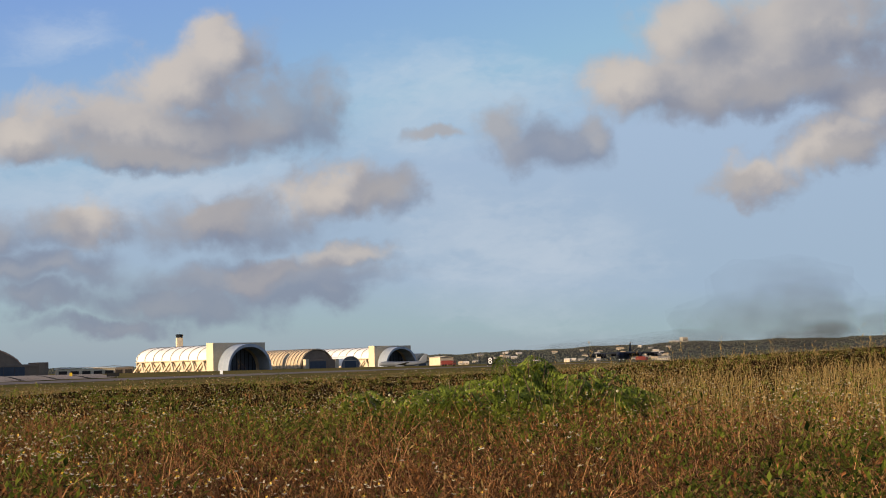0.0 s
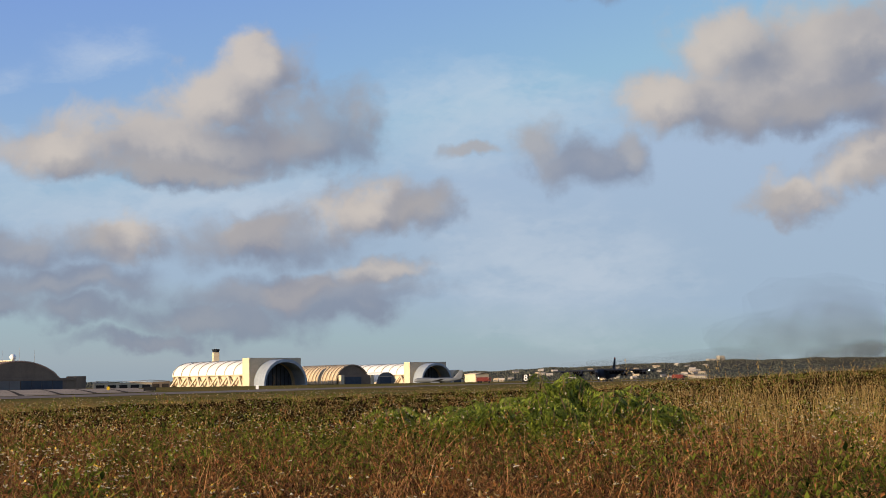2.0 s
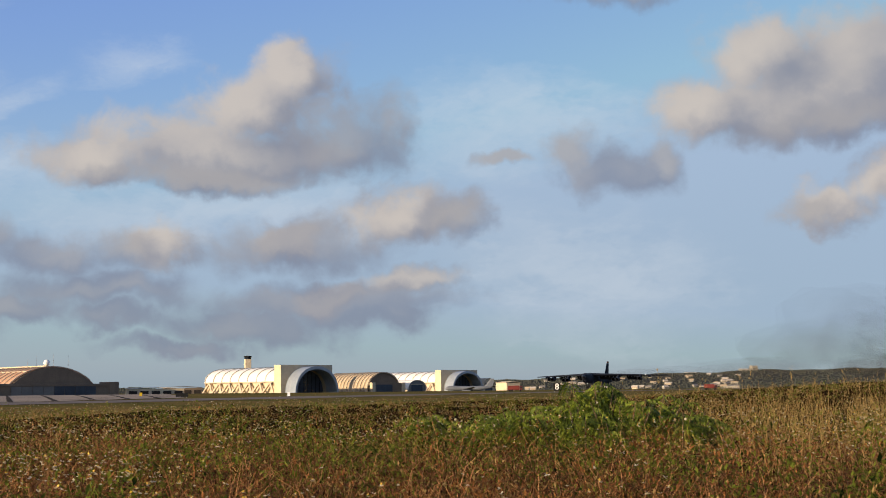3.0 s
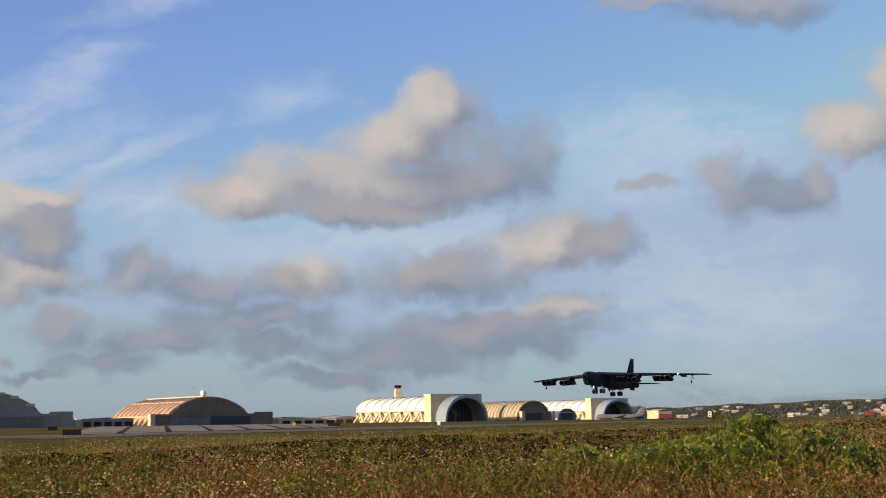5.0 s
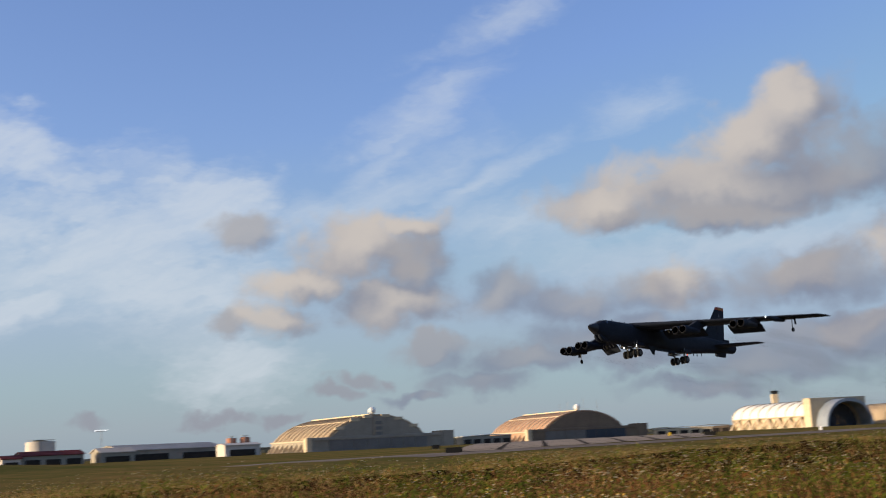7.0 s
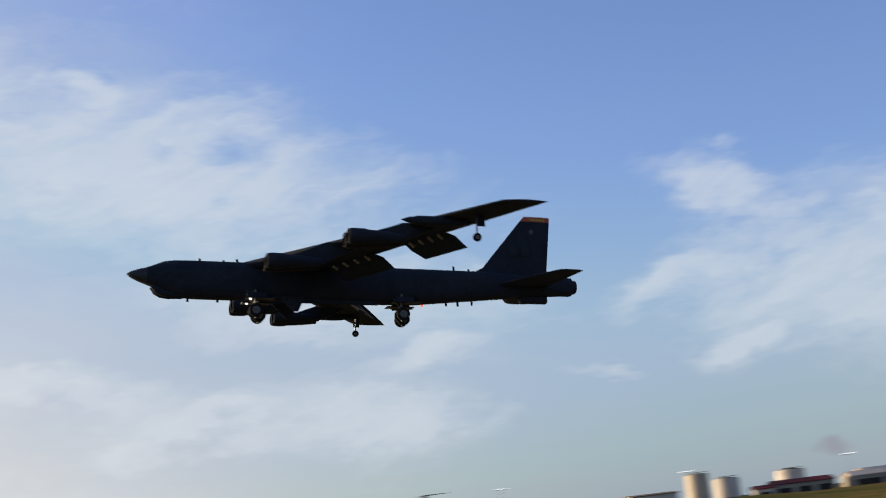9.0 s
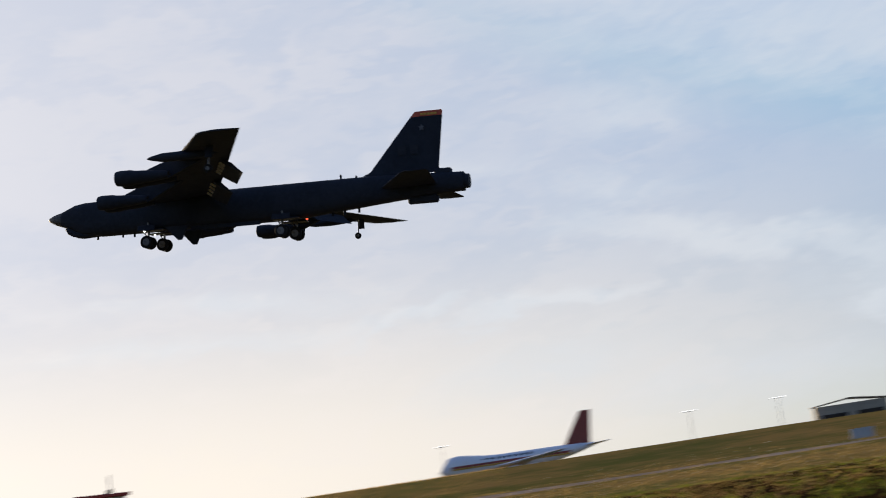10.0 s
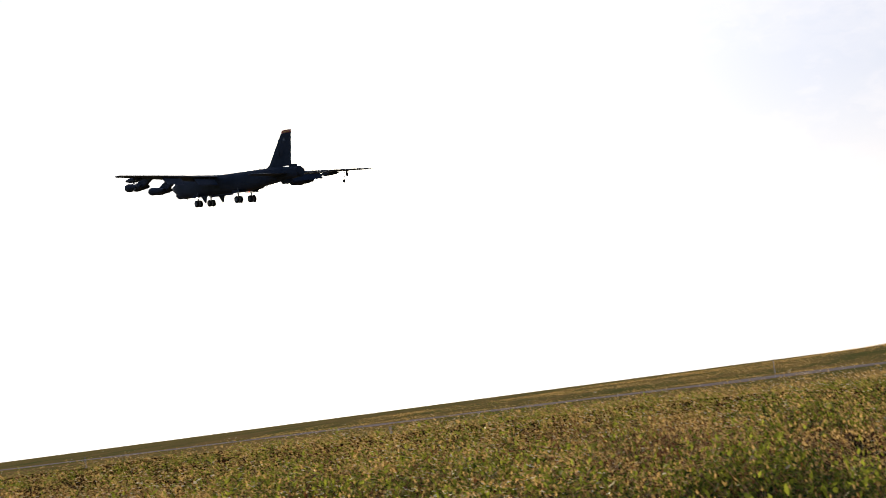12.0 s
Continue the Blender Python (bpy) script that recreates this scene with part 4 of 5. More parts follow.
# place of the nose along the runway's line (metres), height over the eye, pitch, roll
FLIGHT = [
    (0.0, -765.0, 2.75, 0.6, 0.0), (0.5, -729.5, 2.75, 0.6, 0.0), (1.0, -692.5, 2.75, 0.7, 0.0), (1.5, -654.5, 2.8, 0.8, 0.0), (2.0, -615.0, 2.9, 1.0, 0.1),
    (2.5, -574.5, 3.35, 1.3, 0.2), (3.5, -491.5, 6.6, 1.9, 0.3), (4.5, -406.4, 10.35, 2.09, 0.5), (5.0, -363.4, 11.85, 2.3, 1.0), (5.5, -320.3, 13.34, 2.51, 1.52),
    (6.0, -277.0, 14.93, 2.75, 1.95), (6.5, -233.6, 16.58, 2.99, 2.37), (7.0, -190.2, 18.50, 3.81, 2.78), (7.5, -146.2, 20.6, 4.62, 2.5), (7.7, -129.5, 21.37, 4.95, 2.34),
    (8.5, -58.2, 25.7, 5.25, 1.5), (9.3, 13.0, 30.56, 5.47, 0.68), (9.5, 30.5, 31.76, 5.73, 0.30), (9.7, 47.9, 33.01, 6.05, 0.19), (9.9, 65.4, 34.34, 6.13, -0.06),
    (10.1, 82.9, 35.73, 6.11, -0.58), (10.3, 100.4, 37.14, 6.63, -1.15), (10.5, 117.9, 38.61, 6.96, -1.53), (10.7, 135.3, 40.09, 7.73, -2.17), (11.0, 161.4, 42.47, 8.18, -2.73),
    (11.4, 196.2, 45.78, 8.56, -2.96), (11.6, 213.6, 47.45, 8.47, -2.65), (12.0, 248.5, 50.83, 7.99, -1.84)]


def flight_pose(s, z, pitch, roll):
    p = RW_N * RW_OFF - RW_A * s
    return pose(p.x, p.y, EYE + z, 0, 0, 162.755 + 90) @ pose(0, 0, 0, 0, -pitch, 0) @ pose(0, 0, 0, roll, 0, 0)


# ---------------------------------------------------------------- airfield buildings
M_CREAM = material("cream painted concrete", (0.62, 0.50, 0.34), (0.52, 0.42, 0.28), 0.15, 0.85, stain=0.25)
M_GREYWALL = material("grey painted concrete", (0.335, 0.295, 0.235), (0.265, 0.235, 0.185), 0.12, 0.85, stain=0.3)
M_WHITEROOF = material("white roof sheet", (0.78, 0.74, 0.66), (0.68, 0.64, 0.57), 0.1, 0.6)
M_TANROOF = material("tan ribbed roof", (0.42, 0.32, 0.21), (0.34, 0.26, 0.17), 0.1, 0.75, stain=0.2)
M_PINKROOF = material("faded terracotta roof", (0.46, 0.27, 0.17), (0.36, 0.22, 0.14), 0.08, 0.8, stain=0.3)
M_RIB = material("pale concrete rib", (0.55, 0.44, 0.31), (0.45, 0.36, 0.26), 0.3, 0.85)
M_BROWNWALL = material("brown-grey gable wall", (0.22, 0.165, 0.115), (0.17, 0.13, 0.095), 0.15, 0.85, stain=0.2)
M_DARKDOOR = material("dark blue-grey hangar doors", (0.05, 0.06, 0.075), (0.035, 0.042, 0.055), 0.2, 0.6)
M_MIDDOOR = material("grey hangar doors", (0.185, 0.17, 0.15), (0.15, 0.135, 0.12), 0.2, 0.6)
M_WHITE = material("white paint", (0.78, 0.77, 0.74), (0.70, 0.69, 0.66), 0.5, 0.5)
M_BLUEGREY = material("blue-grey metal sheet", (0.33, 0.36, 0.40), (0.27, 0.30, 0.34), 0.4, 0.45, metal=0.3)
M_BLACK = material("black board", (0.02, 0.02, 0.02), None, 1.0, 0.7)
M_REDROOF = material("dark red roof", (0.16, 0.035, 0.03), (0.11, 0.03, 0.025), 0.3, 0.7)
M_PALEROOF = material("pale weathered roof sheet", (0.50, 0.44, 0.37), (0.40, 0.35, 0.30), 0.08, 0.9, stain=0.25)
M_PALEWALL = material("pale stucco wall", (0.60, 0.54, 0.47), (0.50, 0.45, 0.39), 0.2, 0.85, stain=0.3)
M_TANK = material("tan painted steel tank", (0.50, 0.42, 0.30), (0.42, 0.35, 0.26), 0.3, 0.6, stain=0.3)
M_PINKTANK = material("rust-pink tank", (0.42, 0.20, 0.13), (0.36, 0.17, 0.11), 0.3, 0.7, stain=0.3)
M_OPENING = material("shaded opening", (0.055, 0.045, 0.036), (0.035, 0.03, 0.026), 0.4, 0.9)
M_POLE = material("grey mast", (0.30, 0.30, 0.30), None, 1.0, 0.6)
M_LAMPHEAD = material("lit floodlight", (0.9, 0.9, 0.88), None, 1.0, 0.3, glow=(1.0, 0.98, 0.95, 0.9))
M_YELLOW = material("yellow sign", (0.65, 0.42, 0.02), None, 1.0, 0.6)
M_RED = material("red paint", (0.33, 0.02, 0.009), (0.26, 0.017, 0.008), 0.8, 0.6, stain=0.2)
M_HUTWHITE = material("white weathered panels", (0.70, 0.70, 0.70), (0.58, 0.58, 0.59), 0.7, 0.6, stain=0.25)


def frame_at(az, d, axis, z=0.0):
    """A building's own space: its front's middle at the bearing, its depth (y) along the bearing axis."""
    p = bearing(az, d)
    return pose(p.x, p.y, z, 0, 0, axis)


def arch(half, rise, base, n=24, flat=2.0):
    """Points of an arch from left to right: half width, rise over its springing height."""
    pts = []
    for i in range(n + 1):
        a = math.pi * (1 - i / n)
        c, s = math.cos(a), math.sin(a)
        pts.append((half * math.copysign(abs(c) ** (2 / flat), c), base + rise * abs(s) ** (2 / flat)))
    return pts


def vault(pts, y0, y1, thick, n=1):
    """A thin curved roof over the arch's points, from y0 to y1."""
    bm = bmesh.new()
    outer = [(x * (1 + thick / max(abs(pts[0][0]), 1)), z + thick) for x, z in pts]
    section = pts + outer[::-1]
    add_rings(bm, [[(x, y, z) for x, z in section] for y in (y0, y1)])
    return bm


def wall_under(pts, y0, y1, z0=0.0):
    bm = bmesh.new()
    section = [(pts[0][0], z0)] + pts + [(pts[-1][0], z0)]
    add_rings(bm, [[(x, y, z) for x, z in section] for y in (y0, y1)])
    return bm


def arch_block(half, height, pts, y0, y1):
    """A flat-topped wall block with an arched opening through it."""
    bm = bmesh.new()
    n = len(pts)
    for side in (0, 1):
        y = (y0, y1)[side]
        inner = [bm.verts.new((x, y, z)) for x, z in pts]
        outer = []
        for i, (x, z) in enumerate(pts):
            t = i / (n - 1)
            if t < 0.25:
                outer.append(bm.verts.new((-half, y, height * t / 0.25)))
            elif t <= 0.75:
                outer.append(bm.verts.new((-half + 2 * half * (t - 0.25) / 0.5, y, height)))
            else:
                outer.append(bm.verts.new((half, y, height * (1 - t) / 0.25)))
        for i in range(n - 1):
            bm.faces.new((inner[i], inner[i + 1], outer[i + 1], outer[i]))
        if side == 0:
            first = (inner, outer)
    for a, b in zip(first, (inner, outer)):
        for i in range(n - 1):
            bm.faces.new((a[i], a[i + 1], b[i + 1], b[i]))
    for k in (0, n - 1):
        bm.faces.new((first[0][k], first[1][k], outer[k], inner[k]))
    return bm


def big_hangar():
    """A hangar with a tall cream front block, a projecting arched hood, a white vaulted roof and zigzag braces along its sides."""
    h = thing("hangar", Matrix(), "cream concrete hangar with white vaulted roof and arched front", "hangar", "white-roofed hangars")
    opening = arch(16.9, 16.8, 0.0, 28, 2.15)
    part("front_block", arch_block(22, 20.2, opening, 0, 9.5), M_CREAM, h, "tall cream front block")
    hood_out = arch(18.4, 18.9, 0.0, 28, 2.15)
    bm = bmesh.new()
    for y0, y1 in ((-14.0, -0.01),):
        a = [[bm.verts.new((x, y, z)) for x, z in pts] for y in (y0, y1) for pts in (opening, hood_out)]
        n = len(opening)
        for i in range(n - 1):
            for p, q in ((a[0], a[1]), (a[2], a[3]), (a[0], a[2]), (a[1], a[3])):
                bm.faces.new((p[i], p[i + 1], q[i + 1], q[i]))
    part("arched_hood", bm, M_BLUEGREY, h, "grey arched hood over the doors", True)
    doors = part("door", wall_under(arch(16.8, 16.7, 0.0, 28, 2.15), 4.2, 4.8), M_DARKDOOR, h, "dark closed hangar doors")
    for k in range(-4, 5):
        part("door_post", box(k * 3.4 - 0.18, k * 3.4 + 0.18, 3.95, 4.19, 0, 15.6 * (1 - (abs(k) / 4.7) ** 2.3) ** 0.45, 0.03), M_BLACK, doors)
    roof = arch(19.5, 10.6, 8.2, 20, 2.2)
    part("roof", vault(roof, 9.5, 118, 0.35), M_WHITEROOF, h, "white vaulted roof", True)
    for k in range(9):
        y = 12 + k * 13.0
        part("roof_rib", vault([(x * 1.012, z + 0.25) for x, z in roof], y, y + 0.7, 0.4), M_GREYWALL, h, "", True)
    part("end_wall", wall_under(roof, 117.2, 117.9), M_CREAM, h)
    for s in (-1, 1):
        part("side_wall", box(s * 17.6 - 0.2, s * 17.6 + 0.2, 9.5, 117, 0, 8.3), M_CREAM, h)
        part("eave_beam", box(s * 19.6 - 0.35, s * 19.6 + 0.35, 9.5, 118, 7.7, 8.5, 0.05), M_RIB, h)
        for k in range(7):
            y = 11.0 + k * 15.2
            for y0, y1 in ((y, y + 7.6), (y + 15.2, y + 7.6)):
                bm = bmesh.new()
                add_rings(bm, [[(s * xx + dx, yy + dy, zz) for dx, dy in ((-0.6, -1.15), (0.6, -1.15), (0.6, 1.15), (-0.6, 1.15))]
                               for xx, yy, zz in ((21.6, y0, 0.0), (19.6, y1, 7.9))])
                part("brace", bm, M_RIB, h, "slanting concrete brace")
    return h


hangar = big_hangar()
hangar.matrix_basis = frame_at(8.55, 1003, 41, 0.2)
copy_thing(hangar, frame_at(2.2, 1330, 39, 0.2))


def ribbed_hangar():
    h = thing("hangar", frame_at(5.35, 1120, 38, 0.3), "tan ribbed vault hangar with a dark gable front", "hangar")
    pts = arch(15.5, 15.3, 0.0, 24, 2.1)
    part("roof", vault(pts, 0, 72, 0.3), M_TANROOF, h, "tan ribbed vault", True)
    for k in range(14):
        part("roof_rib", vault([(x * 1.02, z + 0.3) for x, z in pts], 0.4 + k * 5.4, 1.6 + k * 5.4, 0.55), M_RIB, h, "", True)
    part("gable_wall", wall_under(arch(15.2, 15.0, 0, 24, 2.1), 1.2, 1.7), M_BROWNWALL, h, "dark gable wall")
    part("annex", box(-10.5, 17.5, -3.5, 1.1, 0, 7.2, 0.1), M_BROWNWALL, h)
    part("annex_pier", box(-13.5, -10.5, -3.8, 1.1, 0, 7.6, 0.1), M_CREAM, h, "cream corner pier")
    part("door", box(-9.5, 6.0, -3.75, -3.52, 0, 5.8, 0.03), M_DARKDOOR, h, "dark hangar door")
    part("annex_pier", box(15.0, 18.5, -3.8, 1.1, 0, 7.4, 0.1), M_CREAM, h, "cream corner pier")


ribbed_hangar()


def small_hangar(az, d, axis, half, rise, length, roof, front, label):
    h = thing("hangar", frame_at(az, d, axis, 0.2), label, "hangar")
    pts = arch(half, rise, 1.5, 18, 2.1)
    part("roof", vault(pts, 0, length, 0.25), roof, h, "", True)
    part("gable_wall", wall_under(arch(half - 0.2, rise - 0.2, 1.5, 18, 2.1), 1.0, 1.4), front, h)
    part("door", box(-half * 0.6, half * 0.6, 0.75, 0.98, 0, rise * 0.7, 0.03), M_DARKDOOR, h, "dark door")
    part("door_frame", box(-half * 0.7, half * 0.7, 0.7, 0.95, rise * 0.72, rise * 0.8, 0.03), M_RIB, h)


small_hangar(3.95, 1180, 38, 9.5, 8.2, 40, M_WHITEROOF, M_MIDDOOR, "small white-roofed vault hangar with an open dark front")
small_hangar(0.95, 1350, 50, 9.0, 10.5, 40, M_CREAM, M_CREAM, "small cream vault building")


def dome_hangar(m, roof_mat, wall_mat, label, parapet, length):
    """A wide hangar: a low segmental vault on a long door-high front, with ribbed lower flanks and small huts on its crown."""
    h = thing("hangar", m, label, "hangar")
    top = [(x, z) for x, z in ((32.0 * math.sin(a), 17.4 - 25.7 * (1 - math.cos(a))) for a in np.linspace(-0.98, 0.98, 27))]
    base = top[0][1]
    half = top[-1][0]
    part("roof", vault(top, 0.6, length, 0.4), roof_mat, h, "low vaulted roof", True)
    for k in range(12):
        y = 1.0 + k * (length - 3) / 11.5
        part("roof_rib", vault([(x * 1.01, z + 0.35) for x, z in top[:25]], y, y + 0.9, 0.45), M_RIB if not parapet else M_TANROOF, h, "", True)
    for x, z in ((-half * 0.55, 13.9), (-half * 0.12, 17.3)):
        part("roof_walk", box(x - 0.9, x + 0.9, 1.5, length - 2, z + 0.4, z + 1.25, 0.1), M_CREAM, h, "pale roof walkway")
    gable = [(x * 0.99, z - 0.2) for x, z in top]
    part("gable_wall", wall_under(gable, 0.0, 0.7, 4.0), wall_mat, h, "curved gable wall")
    if parapet:
        for i in (4, 8, 11, 15, 18, 22):
            x, z = top[i]
            part("parapet_step", box(x - 2.3, x + 2.3, -0.25, 1.4, z - 0.6, z + 0.9, 0.08), M_CREAM, h, "cream parapet step")
        part("stair_shaft", box(-1.8, 3.0, -0.9, -0.01, 6.5, 16.6, 0.08), M_GREYWALL, h)
        for k in range(3):
            part("louvre", box(-1.2, 2.4, -1.05, -0.91, 7.6 + k * 2.7, 9.3 + k * 2.7, 0.03), M_MIDDOOR, h, "dark louvre")
    part("front_wall", box(-half - 9.0, half + 8.5, -1.6, -0.02, 0, base + 1.6, 0.1), M_BROWNWALL if not parapet else M_GREYWALL, h, "long low front wall")
    part("front_beam", box(-half - 8.0, half + 8.0, -2.2, -1.62, base + 0.1, base + 0.9, 0.05), wall_mat, h)
    w = (2 * half) / 8
    for k in range(8):
        x = -half + k * w
        part("door_leaf", box(x + 0.15, x + w - 0.15, -2.0 + 0.12 * (k % 2), -1.63, 0, base + 0.05, 0.03),
             M_DARKDOOR if (k >= 4 and not parapet) else M_MIDDOOR, h, "dark sliding door" if (k >= 4 and not parapet) else "grey sliding door")
    part("corner_pier", box(-half - 12.0, -half - 9.0, -2.4, 2.0, 0, base + 1.8, 0.1), M_CREAM, h, "cream corner pier")
    part("end_block", box(half + 8.5, half + 15.0, -2.0, 12, 0, base + 2.6, 0.1), wall_mat, h, "low end block")
    part("far_end_wall", wall_under(gable, length - 0.8, length - 0.1, 0.0), wall_mat, h)
    for s in (-1, 1):
        part("flank_wall", box(s * (half + 1.2) - 0.3, s * (half + 1.2) + 0.3, 0.8, length - 1, 0, base + 0.2), M_PINKROOF if not parapet else M_GREYWALL, h)
        part("eave_gutter", box(s * (half + 0.9) - 0.9, s * (half + 0.9) + 0.9, 0.8, length, base - 0.1, base + 0.7, 0.08), M_RIB, h)
        for k in range(11):
            y = 3.0 + k * (length - 6) / 10.5
            bm = bmesh.new()
            add_rings(bm, [[(s * x, yy, z) for x, z in ((half + 1.0, base), (half + 6.0, 0.0), (half + 1.0, 0.0))] for yy in (y, y + 1.1)])
            part("buttress", bm, M_RIB, h, "sloping side buttress")
    return h


dome_hangar(frame_at(18.75, 850, 42, -0.5), M_PINKROOF, M_BROWNWALL, "wide hangar with terracotta vaulted roof and brown front", False, 96)
dome_hangar(frame_at(27.35, 700, 48, -0.4), M_TANROOF, M_GREYWALL, "wide grey hangar with tan ribbed roof and stepped gable", True, 96)


def on_hangar(m, local):
    return m @ Matrix.Translation(local)


def radome(m, r, label="white radome ball on a hangar roof"):
    o = thing("radome", m, label, "radome")
    bm = bmesh.new()
    bmesh.ops.create_icosphere(bm, subdivisions=3, radius=r, matrix=Matrix.Translation((0, 0, r * 0.95 + 0.8)))
    part("ball", bm, M_WHITE, o, "white ball", True)
    part("base", turned([(-1.2, r * 0.6), (0.9, r * 0.6)], 16, "z"), M_RIB, o)


D2, D1 = frame_at(18.75, 850, 42, -0.5), frame_at(27.35, 700, 48, -0.4)
radome(on_hangar(D2, (-2.5, 4, 17.6)), 1.9)
radome(on_hangar(D1, (-1.0, 4, 17.6)), 1.9)


def mast(m, h, r, label, heads=0, arm=2.2):
    o = thing("lamp_mast" if heads else "aerial_mast", m, label, "mast")
    part("pole", tube((0, 0, 0), (0, 0, h), r, r * 0.6, 8), M_POLE, o)
    if heads:
        part("cross_arm", box(-arm, arm, -0.12, 0.12, h - 0.15, h + 0.1, 0.03), M_POLE, o)
        for k in range(heads):
            x = -arm + 2 * arm * k / max(heads - 1, 1)
            part("lamp_head", box(x - 0.3, x + 0.3, -0.4, 0.1, h + 0.1, h + 0.55, 0.05), M_LAMPHEAD, o, "lit floodlight head")
    return o


for x, y, h in ((-11, 12, 8.5), (-6.5, 10, 8.0), (2.5, 6, 9.5), (11.5, 5, 10.5)):
    mast(on_hangar(D2, (x, y, 16.3 if abs(x) < 8 else 14.0)), h, 0.12, "thin aerial mast on a hangar roof")
for az, d, h, n in ((38.54, 620, 13.6, 4), (45.0, 640, 15.0, 4), (86.5, 620, 17.0, 4), (76.2, 600, 15.5, 4), (72.6, 600, 15.5, 4), (60.8, 640, 17.0, 4), (52.6, 640, 17.5, 4)):
    p = bearing(az, d)
    mast(pose(p.x, p.y, gz(p.x, p.y), 0, 0, az), h, 0.18, "tall floodlight mast at the apron's edge", n)
for az, d, h in ((110.3, 170, 1.95), (138.65, 120, 0.5)):
    p = bearing(az, d)
    mast(pose(p.x, p.y, gz(p.x, p.y), 0, 0, az), h + 0.6, 0.05, "thin grey pole in the grass")


def control_tower():
    p = bearing(10.99, 1090)
    o = thing("control_tower", pose(p.x, p.y, 0, 0, 0, 22), "cream control tower with a dark glazed cab", "tower")
    part("shaft", box(-2.4, 2.4, -2.4, 2.4, 0, 26.8, 0.2), M_CREAM, o)
    cab = part("cab", turned([(26.8, 2.3), (27.3, 2.6), (28.9, 3.0), (29.0, 2.8)], 8, "z"), M_DARKGLASS, o, "dark glazed cab")
    part("cab_roof", turned([(28.95, 3.2), (29.2, 3.2), (29.5, 1.2)], 8, "z"), M_BLACK, cab)
    for k in range(8):
        a = 2 * math.pi * k / 8
        part("mullion", tube((2.35 * math.cos(a), 2.35 * math.sin(a), 26.9), (3.05 * math.cos(a), 3.05 * math.sin(a), 28.95), 0.1, 0.1, 6), M_BLACK, cab)
    part("aerial", tube((0, 0, 29.1), (0, 0, 31.5), 0.06), M_POLE, o)


control_tower()


def shed(az, d, axis, w, depth, h, wall, roof, label, gable=0.0, bays=0, kind="building", along=False):
    """A plain airfield building: walls, a roof, and dark bays in its front."""
    o = thing("building", frame_at(az, d, axis, gz(*bearing(az, d).xy)), label, kind)
    part("body", box(-w / 2, w / 2, 0, depth, -0.8, h, 0.05), wall, o)
    bm = bmesh.new()
    e = 0.5
    if along:  # the ridge runs along the front
        m = depth / 2
        add_rings(bm, [[(x, -e, h), (x, m, h + gable), (x, depth + e, h), (x, depth + e, h + 0.3), (x, m, h + gable + 0.35), (x, -e, h + 0.3)]
                       for x in (-w / 2 - e, w / 2 + e)])
        for x in (-w / 2, w / 2):
            end = bmesh.new()
            add_rings(end, [[(x + t, 0.05, h - 0.05), (x + t, depth - 0.05, h - 0.05), (x + t, m, h + gable - 0.02)] for t in (-0.1, 0.1)])
            part("gable", end, wall, o)
    else:
        add_rings(bm, [[(-w / 2 - e, y, h), (0, y, h + gable + 0.35), (w / 2 + e, y, h), (w / 2 + e, y, h + 0.3), (0, y, h + gable + 0.7), (-w / 2 - e, y, h + 0.3)]
                       for y in (-e, depth + e)])
    part("roof", bm, roof, o)
    for k in range(bays):
        x = -w / 2 + w * (k + 0.5) / bays
        b = w / bays * 0.36
        part("bay", box(x - b, x + b, -0.14, -0.01, 0, h * 0.62, 0.03), M_OPENING, o, "dark opening")
    return o


shed(14.7, 900, 22, 36, 12, 3.4, M_CREAM, M_WHITEROOF, "long low cream shed with bright white roof", 0.5, 5)
shed(13.6, 980, 20, 26, 12, 4.2, M_BROWNWALL, M_MIDDOOR, "dark low building beside a hangar", 0.6, 4)
shed(22.8, 800, 42, 30, 12, 4.2, M_GREYWALL, M_WHITEROOF, "low grey annex with pale roof between hangars", 0.3, 5)
shed(-0.05, 1250, 30, 14, 20, 7.0, M_CREAM, M_CREAM, "cream block building beside the hangars", 0.8, 2)
shed(35.6, 650, 76, 60, 22, 4.6, M_GREYWALL, M_PALEROOF, "long grey warehouse with a pale low-pitched roof", 2.4, 2, along=True)
shed(37.9, 610, 56, 15, 14, 4.0, M_GREYWALL, M_PALEROOF, "small pale store with a lit gable end", 1.9, 1, along=True)
shed(40.4, 600, 58, 26, 12, 4.0, M_GREYWALL, M_REDROOF, "long low building with a dark red roof", 1.7, 3, along=True)
shed(42.0, 590, 56, 8, 8, 3.2, M_PALEWALL, M_REDROOF, "small hut with a dark red roof", 1.3, 1, along=True)
shed(46.4, 560, 64, 20, 13, 6.0, M_PALEWALL, M_BROWNWALL, "pale open-fronted depot building with a dark roof edge", 0.5, 2, along=True)
shed(32.9, 615, 58, 17, 9, 4.6, M_PALEWALL, M_PALEWALL, "low pale annex building beside tanks", 0.8, 1, along=True)
shed(69.8, 420, 74, 21, 14, 6.6, M_GREYWALL, M_BROWNWALL, "low grey-brown gabled building behind the bank", 1.0, 2)
shed(54.6, 600, 60, 17, 12, 5.6, M_BROWNWALL, M_GREYWALL, "low brown building beside a parked transport", 0.6, 3)
shed(67.4, 440, 70, 10, 10, 2.6, M_BROWNWALL, M_GREYWALL, "low dark annex behind the bank", 0.3, 2)


